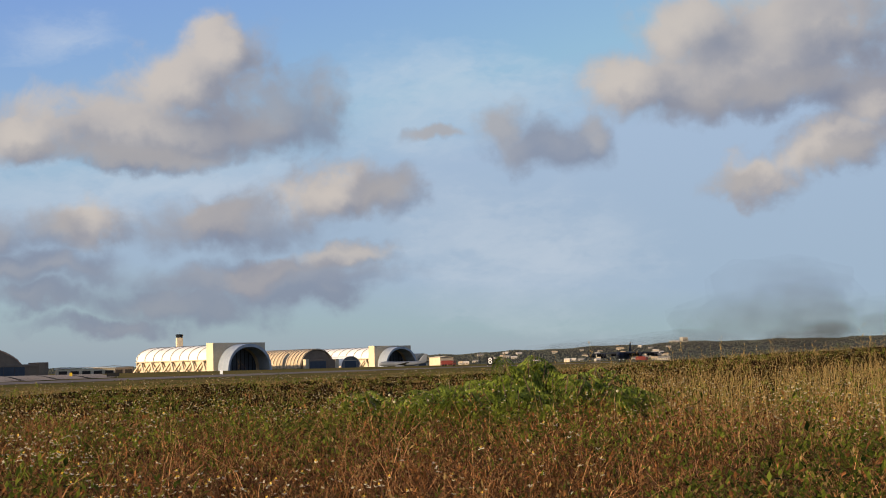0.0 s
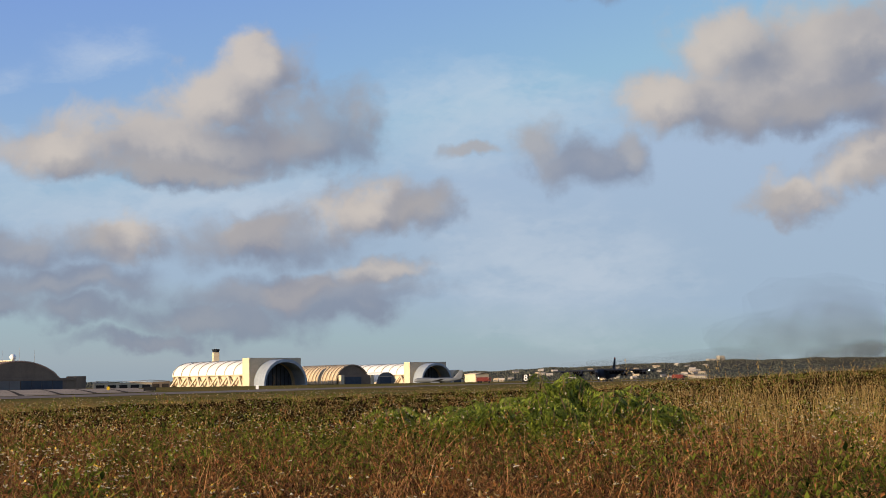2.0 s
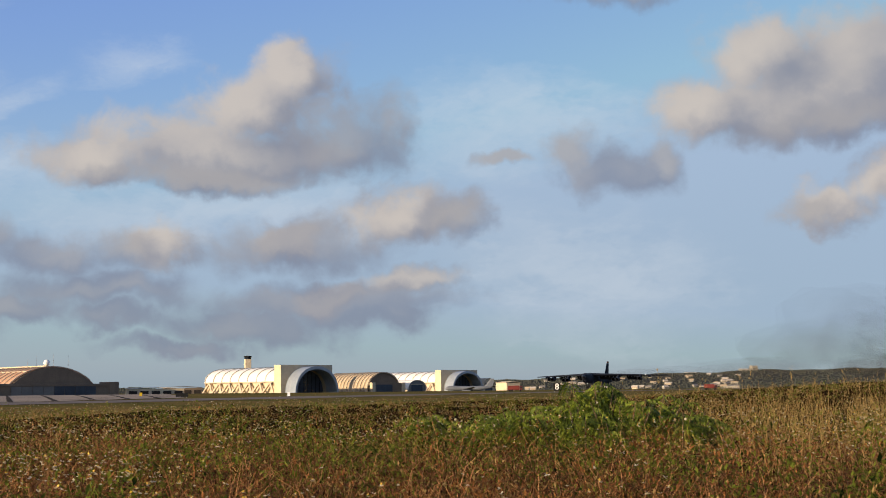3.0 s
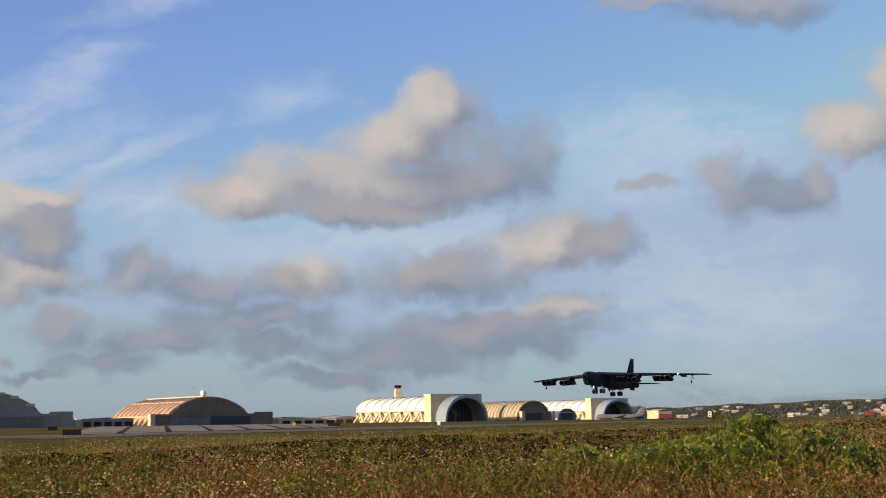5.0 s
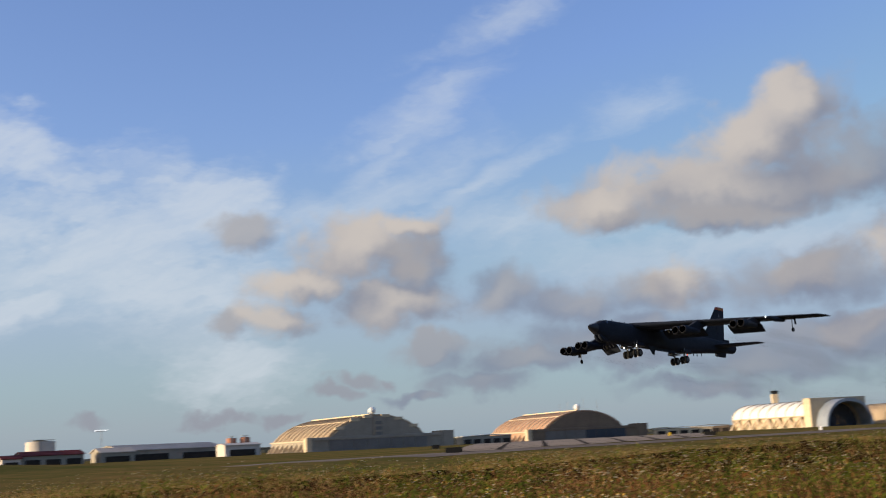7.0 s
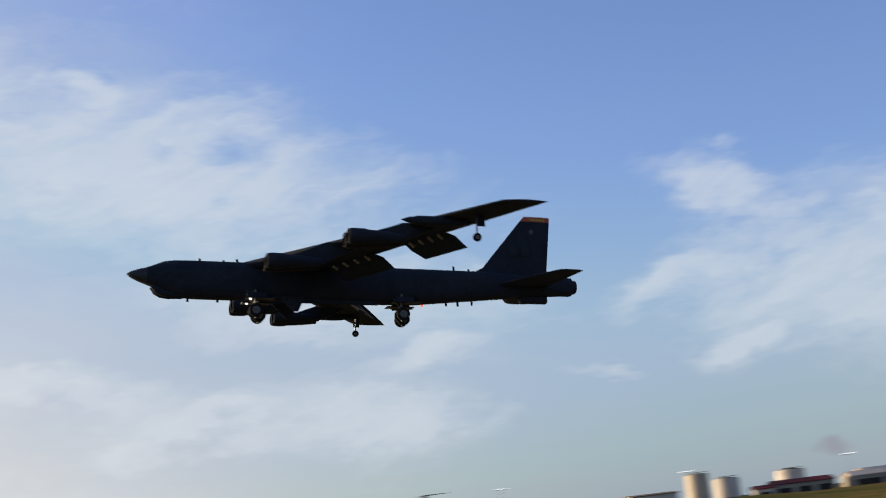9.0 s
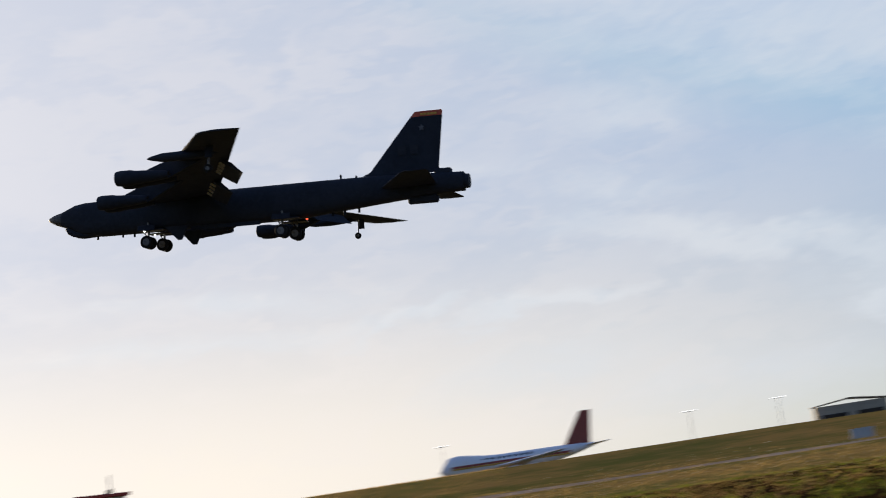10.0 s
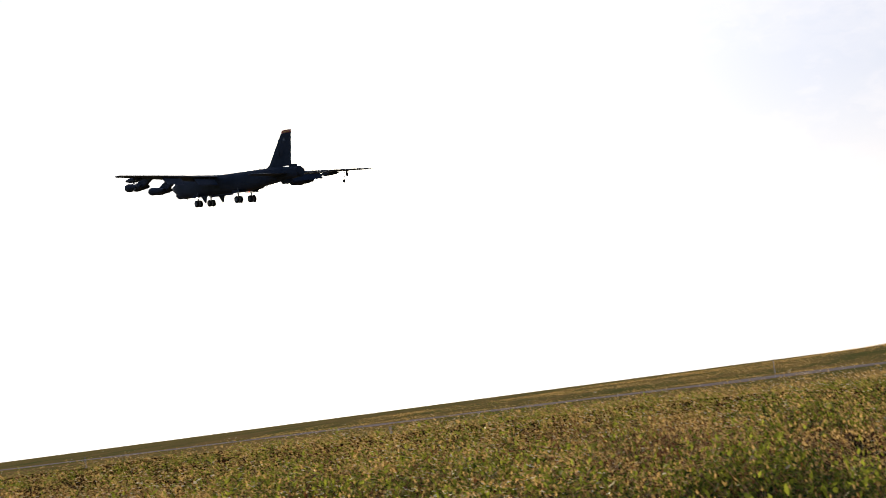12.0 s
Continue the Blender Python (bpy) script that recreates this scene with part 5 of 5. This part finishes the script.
def storage_tank(az, d, r, h, mat, label):
    p = bearing(az, d)
    o = thing("storage_tank", pose(p.x, p.y, gz(p.x, p.y), 0, 0, az), label, "tank", "storage tanks")
    part("shell", turned([(-0.6, r), (h, r), (h + 0.1, r * 0.98), (h + r * 0.14, 0.2)], 32, "z"), mat, o, "", True)
    for k in range(1, 5):
        part("band", turned([(h * k / 5 - 0.06, r + 0.05), (h * k / 5 + 0.06, r + 0.05)], 32, "z"), mat, o, "", True)
    part("rail", turned([(h + 0.9, r * 0.99), (h + 1.0, r * 0.99)], 32, "z"), M_POLE, o)
    part("ladder", box(-0.3, 0.3, -r - 0.25, -r - 0.05, 0, h + 0.9, 0.02), M_POLE, o)


storage_tank(44.6, 600, 5.0, 12.6, M_TANK, "tall tan steel storage tank")
storage_tank(43.45, 610, 5.6, 9.6, M_PALEWALL, "pale steel storage tank")
storage_tank(40.9, 700, 7.0, 11.2, M_PALEWALL, "pale storage tank behind low buildings")
storage_tank(33.35, 640, 2.3, 8.0, M_PINKTANK, "rust-pink upright steel tank beside sheds")
storage_tank(32.8, 640, 2.3, 8.2, M_PINKTANK, "rust-pink upright steel tank beside sheds")

# apron in front of the hangars and the narrow road past them


def paved(name, corners, lift, mat, label, n=40):
    """A paved sheet between four corners (bearing, distance), laid on the ground."""
    c = [bearing(a, d) for a, d in corners]
    u, v = np.meshgrid(np.linspace(0, 1, n), np.linspace(0, 1, n), indexing="ij")
    X = (1 - u) * (1 - v) * c[0].x + u * (1 - v) * c[1].x + u * v * c[2].x + (1 - u) * v * c[3].x
    Y = (1 - u) * (1 - v) * c[0].y + u * (1 - v) * c[1].y + u * v * c[2].y + (1 - u) * v * c[3].y
    tagged(new(name, sheet_mesh(name, X, Y, ground_z(X, Y) + lift, X.shape, mat)), label, "pavement", kind="structure")


APRON = [(24.6, 215), (13.5, 330), (14.2, 840), (23.2, 790)]
paved("apron", APRON, 0.10, M_CONCRETE, "pale concrete apron before the hangars")


def apron_joints():
    """Dark sealed joints between the apron's slabs."""
    c = [bearing(a, d) for a, d in APRON]
    at = lambda u, v: (c[0] * (1 - u) + c[1] * u) * (1 - v) + (c[3] * (1 - u) + c[2] * u) * v
    m = material("joint sealant", (0.075, 0.065, 0.055), None, 1.0, 0.95)
    for k in range(1, 7):
        for u0, v0, u1, v1 in ((k / 7, 0.0, k / 7, 1.0), (0.0, (k / 7) ** 1.5, 1.0, (k / 7) ** 1.5)):
            p, q = at(u0, v0), at(u1, v1)
            side = (q - p).cross(Vector((0, 0, 1))).normalized() * 0.55
            t = np.linspace(0, 1, 60)
            X = np.stack([p.x + (q.x - p.x) * t + s * side.x for s in (-1, 1)])
            Y = np.stack([p.y + (q.y - p.y) * t + s * side.y for s in (-1, 1)])
            tagged(new("pavement_joint", sheet_mesh("pavement_joint", X, Y, ground_z(X, Y) + 0.13, X.shape, m)), "dark sealed joint across the concrete apron", "pavement", kind="structure")


apron_joints()


# ---------------------------------------------------------------- parked aircraft
M_JETWHITE = material("white airliner paint", (0.72, 0.72, 0.74), (0.62, 0.62, 0.65), 0.2, 0.4)
M_JETGREY = material("grey transport paint", (0.13, 0.14, 0.16), (0.10, 0.11, 0.125), 0.2, 0.5)
M_GOLD = material("gold cheat line", (0.50, 0.27, 0.06), None, 1.0, 0.5)
M_FINRED = material("dark red fin paint", (0.26, 0.05, 0.035), (0.2, 0.04, 0.03), 0.4, 0.5)


def parked_jet(m, label, length, span, r, ground, paint, fin_paint, fin_h, high=False, tee=False, stripe=False):
    """A parked jet, nose towards +x from the middle: fuselage, wings, tail, engines, gear."""
    o = thing("parked_aircraft", m, label, "aircraft")
    L = length
    nose, zc = L / 2, ground + r
    hump = 1.25 if stripe else 1.0
    part("fuselage", loft([(nose, zc - r * 0.25, 0.1, 0.1), (nose - 0.02 * L, zc - r * 0.15, r * 0.55, r * 0.6), (nose - 0.06 * L, zc + r * 0.05 * hump, r * 0.9, r * 1.0 * hump),
                           (nose - 0.12 * L, zc + r * 0.10 * hump, r, r * 1.1 * hump), (nose - 0.28 * L, zc + (0.1 if stripe else 0), r, r * 1.08), (nose - 0.36 * L, zc, r, r),
                           (nose - 0.68 * L, zc, r, r), (nose - 0.86 * L, zc + r * 0.35, r * 0.6, r * 0.6), (nose - 0.97 * L, zc + r * 0.6, r * 0.2, r * 0.22), (nose - L, zc + r * 0.65, 0.1, 0.1)], 24, 2.0),
         paint, o, "", True)
    wz = zc + r * 0.85 if high else zc - r * 0.5
    rx = nose - 0.32 * L
    for s in (-1, 1):
        part("wing", foil([(rx, s * r * 0.5, wz, L * 0.2, r * 0.5), (rx - span * 0.28, s * span * 0.5, wz + (0 if high else span * 0.05), L * 0.055, 0.3)]), paint, o, "", True)
        for f in (0.36, 0.66):
            y = span * 0.5 * f
            part("engine", turned([(1.9, r * 0.36), (1.2, r * 0.42), (-1.4, r * 0.36), (-2.6, r * 0.2)], 16), paint, o, "", True, Matrix.Translation((rx - span * 0.28 * f + 1.0, s * y, wz - r * 0.55)))
        tz = ground + fin_h - 0.2 if tee else zc + r * 0.55
        tx = nose - 0.90 * L if not tee else nose - 0.955 * L
        part("tailplane", foil([(tx, s * 0.1, tz, L * 0.1, 0.5), (tx - L * 0.075, s * span * 0.17, tz + (0 if tee else 0.8), L * 0.04, 0.2)]), fin_paint if tee else paint, o, "", True)
        part("main_gear", tube((nose - 0.52 * L, s * r * 0.9, 0), (nose - 0.52 * L, s * r * 0.9, ground + 0.6), 0.6, 0.4, 10), M_TYRE, o)
    part("nose_gear", tube((nose - 0.12 * L, 0, 0), (nose - 0.12 * L, 0, ground + 0.6), 0.4, 0.3, 10), M_TYRE, o)
    part("fin", fin_mesh([(nose - 0.78 * L, zc + r * 0.8, L * 0.17, 0.7), (nose - 0.91 * L, ground + fin_h, L * 0.07, 0.35)]), fin_paint, o, "", True)
    if stripe:
        for s in (-1, 1):
            for z0, z1, mat, name in ((-0.05, 0.75, M_FINRED, "stripe"), (-0.75, -0.07, M_GOLD, "stripe")):
                part(name, box(nose - 0.80 * L, nose - 0.055 * L, s * (r + 0.02) - 0.04, s * (r + 0.02) + 0.04, zc + z0, zc + z1), mat, o, "red cheat line" if z0 > -0.5 else "gold cheat line")
            for k in range(9):
                part("letter_bar", box(nose - (0.27 + 0.035 * k) * L, nose - (0.25 + 0.035 * k) * L, s * (r * 0.86) - 0.05, s * (r * 0.86) + 0.05, zc + r * 0.42, zc + r * 0.72), M_BLACK, o, "dark bar on the side")
    return o


def jet_pose(az, d, heading, z=0.0):
    p = bearing(az, d)
    return pose(p.x, p.y, z, 0, 0, heading + 90)


parked_jet(jet_pose(83.3, 560, 196, 0.3), "white parked airliner with red and gold stripes", 70.6, 60, 3.25, 2.6, M_JETWHITE, M_FINRED, 19.4, stripe=True)
parked_jet(jet_pose(57.2, 590, 196, 0.3), "dark grey parked transport with a T-tail", 53, 50, 3.2, 1.3, M_JETGREY, M_JETGREY, 16.8, high=True, tee=True)
parked_jet(jet_pose(1.75, 1130, 88, -0.9), "grey parked tanker before the hangars", 41.5, 40, 1.85, 1.6, M_JETGREY, M_JETGREY, 9.5)


# ---------------------------------------------------------------- small things by the runway
def checkered_hut():
    """A red and white checkered equipment hut with a white door panel, a window painted white as if bright with sky,
    and a round duct.
    """
    p = bearing(101.5, 60.0)
    o = thing("equipment_hut", pose(p.x, p.y, gz(p.x, p.y), 0, 0, 101.5 - 36), "red and white checkered equipment hut in the grass", "hut")
    # corner nearest the field at the origin: one wall runs along -x, the other along +y
    W, D, H = 4.1, 3.7, 3.15
    part("body", box(-W, 0, 0, D, -0.3, H, 0.02), M_HUTWHITE, o)
    part("roof", box(-W - 0.25, 0.2, -0.2, D + 0.2, H, H + 0.16, 0.03), M_RED, o, "dark red flat roof")
    def panel(x0, x1, z0, z1, mat, label, y=-0.03):
        part("panel", box(x0, x1, y, y + 0.028, z0, z1, 0.004), mat, o, label)
    panel(-W, -2.95, 1.45, H, M_RED, "red panel")
    panel(-2.95, -1.75, 1.75, H, M_HUTWHITE, "white panel")
    panel(-1.75, -0.02, 1.45, H, M_RED, "red panel")
    panel(-W, -2.95, 0.0, 1.45, M_HUTWHITE, "white panel")
    panel(-1.35, -0.02, 0.0, 1.45, M_HUTWHITE, "white panel")
    part("door", box(-2.95, -1.35, -0.10, -0.035, 0.0, 1.95, 0.01), M_HUTWHITE, o, "white double door")
    part("door_handle", box(-2.2, -2.12, -0.16, -0.10, 0.85, 1.15, 0.01), M_POLE, o)
    def side(y0, y1, z0, z1, mat, label):
        part("panel", box(0.002, 0.03, y0, y1, z0, z1, 0.004), mat, o, label)
    side(0.0, 0.75, 1.5, H, M_HUTWHITE, "white panel")
    side(0.75, 2.0, 1.5, H, M_RED, "red panel")
    side(2.0, D, 1.5, H, M_HUTWHITE, "white panel")
    side(0.0, 1.3, -0.1, 1.5, M_RED, "red panel")
    side(1.3, 2.5, -0.1, 1.5, M_HUTWHITE, "white panel")
    side(2.5, D, -0.1, 1.5, M_RED, "red panel")
    # opaque white panel: the sky's brightness in the window is painted on
    part("window", box(0.034, 0.07, 0.55, 1.95, 1.0, 1.9, 0.01), M_WHITE, o, "window painted white for the bright sky in it")
    part("duct", tube((0.05, 2.9, 2.45), (0.75, 2.9, 2.45), 0.36, 0.36, 16), M_BLACK, o, "round black duct")
    part("vent", tube((-0.2, 2.9, H + 0.1), (-0.2, 2.9, H + 0.35), 0.14, 0.14, 12), M_BLACK, o, "black roof vent")
    part("lamp_post", tube((-0.5, 3.4, H), (-0.5, 3.4, H + 1.0), 0.03), M_POLE, o)


checkered_hut()


def board(az, d, w, h, mat, label, kind="sign", mark="", turn=0, z=0.0):
    p = bearing(az, d)
    o = thing("sign_board", pose(p.x, p.y, gz(p.x, p.y) + z, 0, 0, az + turn), label, kind)
    part("face", box(-w / 2, w / 2, -0.08, 0.08, 0.25, 0.25 + h, 0.02), mat, o)
    for s in (-1, 1):
        part("leg", box(s * w * 0.35 - 0.05, s * w * 0.35 + 0.05, -0.04, 0.04, -0.1, 0.26, 0.01), M_POLE, o)
    if mark:
        c = bpy.data.curves.new("numeral", "FONT")
        c.body, c.size, c.extrude, c.align_x, c.align_y = mark, h * 1.1, 0.02, "CENTER", "CENTER"
        t = new("numeral", c)
        me = bpy.data.meshes.new_from_object(t.evaluated_get(bpy.context.evaluated_depsgraph_get()))
        bpy.data.objects.remove(t)
        me.materials.append(M_WHITE)
        n = new("numeral", me)
        n.parent, n.matrix_basis = o, pose(0, -0.11, 0.25 + h / 2, 90, 0, 0)
        n["label"] = "white numeral"


board(-1.86, 420, 2.2, 2.4, M_BLACK, "black distance sign with a white numeral beside the runway", mark="8", z=0.4)
board(43.05, 100, 0.85, 1.1, M_BLACK, "black distance sign with a white numeral beside the runway", mark="9", z=-0.2)
board(24.2, 190, 2.4, 0.75, M_BLACK, "low black board in the grass")
board(24.95, 330, 2.0, 0.9, M_BLACK, "low black board in the grass")
board(13.65, 330, 2.9, 0.9, M_BLACK, "low black board in the grass")
board(90.0, 100, 0.9, 0.75, M_YELLOW, "small yellow sign in the grass")
board(9.3, 330, 0.7, 0.9, M_WHITE, "small white marker board beside the runway")
board(15.3, 420, 0.8, 1.0, M_YELLOW, "small yellow and white marker box beside the runway")
board(126.26, 75, 0.12, 0.5, M_POLE, "thin marker post in the grass", "post")
board(-10.6, 210, 0.8, 0.6, M_WHITE, "small white marker light on the swell", z=0.1)
board(69.6, 112, 1.7, 0.8, M_BLUEGREY, "low blue and red equipment box beside the runway", z=0.5)


def fire_truck(az, d, w, h):
    p = bearing(az, d)
    o = thing("truck", pose(p.x, p.y, gz(p.x, p.y), 0, 0, az), "dark red airfield truck parked by the runway", "truck")
    part("body", box(-w / 2, w * 0.28, -1.2, 1.2, 0.8, h, 0.15), M_REDROOF, o)
    cab = part("cab", box(w * 0.29, w / 2, -1.2, 1.2, 0.8, h * 0.92, 0.2), M_REDROOF, o, "dark red cab")
    part("windscreen", box(w * 0.34, w * 0.46, -1.23, -1.2, h * 0.55, h * 0.82, 0.01), M_DARKGLASS, cab, "dark window")
    for x in (-0.36, -0.2, 0.36):
        for s in (-1, 1):
            part("wheel", tube((x * w, s * 1.0, 0.55), (x * w, s * 1.3, 0.55), 0.55, 0.55, 14), M_TYRE, o, "black wheel")


fire_truck(-0.12, 700, 7.5, 3.0)
fire_truck(-8.15, 560, 5.0, 2.4)


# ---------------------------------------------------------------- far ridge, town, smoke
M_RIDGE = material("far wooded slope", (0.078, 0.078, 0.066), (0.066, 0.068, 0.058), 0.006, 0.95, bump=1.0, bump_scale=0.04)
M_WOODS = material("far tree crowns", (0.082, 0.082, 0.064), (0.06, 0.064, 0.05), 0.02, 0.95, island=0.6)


def ridge_height(az):
    base = np.interp(az, [-60, -30, -18, -10, -4, 0, 6, 12, 20, 26, 40, 60], [22, 27, 31, 29, 22, 17, 9, 7, 9, 12, 5, 0])
    return base + 0.9 * np.sin(az * 1.7) + 0.6 * np.sin(az * 4.1 + 1)


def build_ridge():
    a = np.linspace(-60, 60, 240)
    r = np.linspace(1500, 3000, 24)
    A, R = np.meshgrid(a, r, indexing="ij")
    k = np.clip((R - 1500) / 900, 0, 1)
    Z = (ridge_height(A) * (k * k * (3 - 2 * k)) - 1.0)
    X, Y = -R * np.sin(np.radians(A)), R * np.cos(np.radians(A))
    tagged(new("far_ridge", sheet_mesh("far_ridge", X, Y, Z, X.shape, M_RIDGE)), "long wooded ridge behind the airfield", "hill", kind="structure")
    rg = np.random.default_rng(5)
    bm = bmesh.new()
    for tri in [(i, j, k) for i in (-1, 1) for j in (-1, 1) for k in (-1, 1)]:
        bm.faces.new([bm.verts.new(p) for p in ((tri[0], 0, 0), (0, tri[1], 0), (0, 0, tri[2]))])
    bmesh.ops.remove_doubles(bm, verts=bm.verts, dist=0.01)
    bm.verts.index_update()
    vs = np.array([tuple(v.co) for v in bm.verts])
    fs = np.array([[v.index for v in f.verts] for f in bm.faces])
    bm.free()
    n = 36000
    az = rg.uniform(-40, 34, n)
    rr = np.where(rg.random(n) < 0.5, rg.uniform(2250, 2500, n), rg.uniform(1560, 2300, n))
    kk = np.clip((rr - 1500) / 900, 0, 1)
    z = ridge_height(az) * kk * kk * (3 - 2 * kk) - 1.0
    size = rg.uniform(0.8, 2.0, n)
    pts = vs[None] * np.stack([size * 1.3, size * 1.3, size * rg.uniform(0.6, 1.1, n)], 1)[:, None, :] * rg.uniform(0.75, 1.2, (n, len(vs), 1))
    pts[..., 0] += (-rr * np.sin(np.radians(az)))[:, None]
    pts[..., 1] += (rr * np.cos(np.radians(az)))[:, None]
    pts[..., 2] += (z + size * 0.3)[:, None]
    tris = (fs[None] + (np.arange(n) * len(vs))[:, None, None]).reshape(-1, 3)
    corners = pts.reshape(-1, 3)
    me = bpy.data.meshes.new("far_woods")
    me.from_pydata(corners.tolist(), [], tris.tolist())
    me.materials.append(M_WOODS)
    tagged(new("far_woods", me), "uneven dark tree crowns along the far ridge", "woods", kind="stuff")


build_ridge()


def build_town():
    r = np.random.default_rng(11)
    walls = (M_GREYWALL, M_GREYWALL, M_RIB)
    for i in range(52):
        az = r.uniform(-9.5, -0.6) if i < 46 else r.uniform(6.0, 7.2)
        d = r.uniform(1450, 2150)
        k = min(max((d - 1500) / 900, 0), 1)
        z = float(ridge_height(az)) * k * k * (3 - 2 * k) - 1.2
        w, h = r.uniform(5, 9), r.uniform(1.8, 3.0)
        o = thing("house", frame_at(az, d, az + r.uniform(-40, 40), max(z, 0.2)), "small pale house below the far ridge", "house", "houses below the ridge")
        part("body", box(-w / 2, w / 2, 0, w * 0.6, -1, h, 0.1), walls[int(r.integers(0, 3))], o)
        bm = bmesh.new()
        add_rings(bm, [[(x, -0.4, h - 0.1), (x, w * 0.3, h + 1.6), (x, w * 0.6 + 0.4, h - 0.1)] for x in (-w / 2 - 0.4, w / 2 + 0.4)])
        part("roof", bm, (M_PALEROOF, M_MIDDOOR, M_TANROOF)[int(r.integers(0, 3))], o)
        for k in range(3):
            part("window", box(-w * 0.36 + k * w * 0.3, -w * 0.22 + k * w * 0.3, -0.12, -0.01, h * 0.35, h * 0.7), M_DARKGLASS, o, "dark window")
    for az, w, h, z in ((-7.4, 14, 5, 21), (-9.75, 30, 5, 26), (-9.95, 9, 10, 26)):
        o = thing("building", frame_at(az, 2330, az + 20, z), "large pale building on the far ridge", "building")
        part("body", box(-w / 2, w / 2, 0, 14, -6, h, 0.1), M_GREYWALL, o)
        part("roof", box(-w / 2 - 0.5, w / 2 + 0.5, -0.5, 14.5, h, h + 0.8, 0.1), M_PALEROOF, o)
        for k in range(4):
            part("window", box(-w * 0.4 + k * w * 0.22, -w * 0.28 + k * w * 0.22, -0.15, -0.01, h * 0.4, h * 0.7), M_DARKGLASS, o, "dark window")


build_town()


def smoke_material(name, colour, density):
    m = bpy.data.materials.new(name)
    m.use_nodes = True
    g = Tree(m.node_tree)
    g.nodes.clear()
    at = g.node("ShaderNodeTexCoord").outputs["Object"]
    d = g.node("ShaderNodeBsdfDiffuse")
    d.inputs["Color"].default_value = (*colour, 1)
    t = g.node("ShaderNodeBsdfTransparent")
    mixer = g.node("ShaderNodeMixShader")
    n = g.ramp(g.noise(at, 0.03, 4.0, 0.5), 0.10, 0.75)
    g.feed(mixer.inputs[0], g.math("MULTIPLY", n, density))
    g.links.new(t.outputs[0], mixer.inputs[1])
    g.links.new(d.outputs[0], mixer.inputs[2])
    o = g.node("ShaderNodeOutputMaterial")
    g.links.new(mixer.outputs[0], o.inputs["Surface"])
    return m


M_SMOKE = smoke_material("sooty exhaust haze", (0.075, 0.062, 0.05), 0.026)
M_PLUME = smoke_material("thin exhaust plume", (0.06, 0.05, 0.04), 0.014)
scene.cycles.transparent_max_bounces = 256


def puff(bm, c, rx, ry, rz, r, fine=2):
    m = Matrix.Translation(c) @ Matrix.Diagonal((rx, ry, rz, 1))
    ret = bmesh.ops.create_icosphere(bm, subdivisions=fine, radius=1.0, matrix=m)
    for v in ret["verts"]:
        q = v.co - Vector(c)
        v.co = Vector(c) + q * (0.82 + 0.4 * noise.noise(v.co * (1.2 / rx) + Vector((r, 0, 0))))


def build_smoke():
    """Banks of exhaust haze: many thin shells about one middle, so that each bank fades evenly to its rim."""
    r = np.random.default_rng(3)
    for az, d, z, w, h, n in ((-15.9, 900, 17, 15, 8, 22), (-14.6, 880, 14, 32, 9, 16), (-15.2, 900, 25, 34, 17, 9), (-12.4, 900, 25, 54, 20, 9), (-14.0, 920, 40, 52, 26, 7),
                              (-10.0, 900, 12, 44, 9, 9), (-6.6, 860, 9, 44, 7, 8), (-17.5, 900, 20, 34, 15, 9)):
        bm = bmesh.new()
        for k in range(n):
            s = 0.25 + 0.95 * (k / n) ** 0.8
            puff(bm, (r.normal(0, 0.22) * w, r.normal(0, 0.2) * w, r.normal(0, 0.16) * h), w * s, w * s, h * s, az + k)
        p = bearing(az, d)
        ob = part("smoke_cloud", bm, M_SMOKE, None, "", True, pose(p.x, p.y, z, 0, 0, az))
        tagged(ob, "dark sooty exhaust haze hanging over the runway", "smoke", "smoke over the runway", "stuff")


build_smoke()


def build_plume():
    """Thin dark trails behind the engines, as one drift of haze."""
    r = np.random.default_rng(8)
    bm = bmesh.new()
    for y in (-18.3, -10.4, 10.4, 18.3):
        for k in range(26):
            f = k / 25
            w = 0.8 + 4.5 * f
            puff(bm, (-26 - 120 * f, y + r.normal(0, 0.4) * w, -0.5 - 5.0 * f + r.normal(0, 0.3) * w), r.uniform(8, 15), w * r.uniform(0.5, 1), w * r.uniform(0.4, 0.8), y + k)
    return tagged(part("exhaust_trail", bm, M_PLUME, None, "", True), "thin dark exhaust trails drifting behind the bomber", "smoke", kind="stuff")


plume = build_plume()


def motions():
    walk(bomber, [(t, flight_pose(s, z, p, r)) for t, s, z, p, r in FLIGHT])
    # the haze follows the bomber along the runway, then hangs in the air where the climb begins
    trail = [row for row in FLIGHT if row[0] < 7.2] + [(7.5, -152.0, 20.2, 4.4, 2.5), (7.7, -140.0, 20.7, 4.5, 2.4), (8.5, -118.0, 21.5, 4.5, 2.0), (12.0, -112.0, 21.8, 4.5, 2.0)]
    walk(plume, [(t, flight_pose(s, z, p, r)) for t, s, z, p, r in trail])


motions()
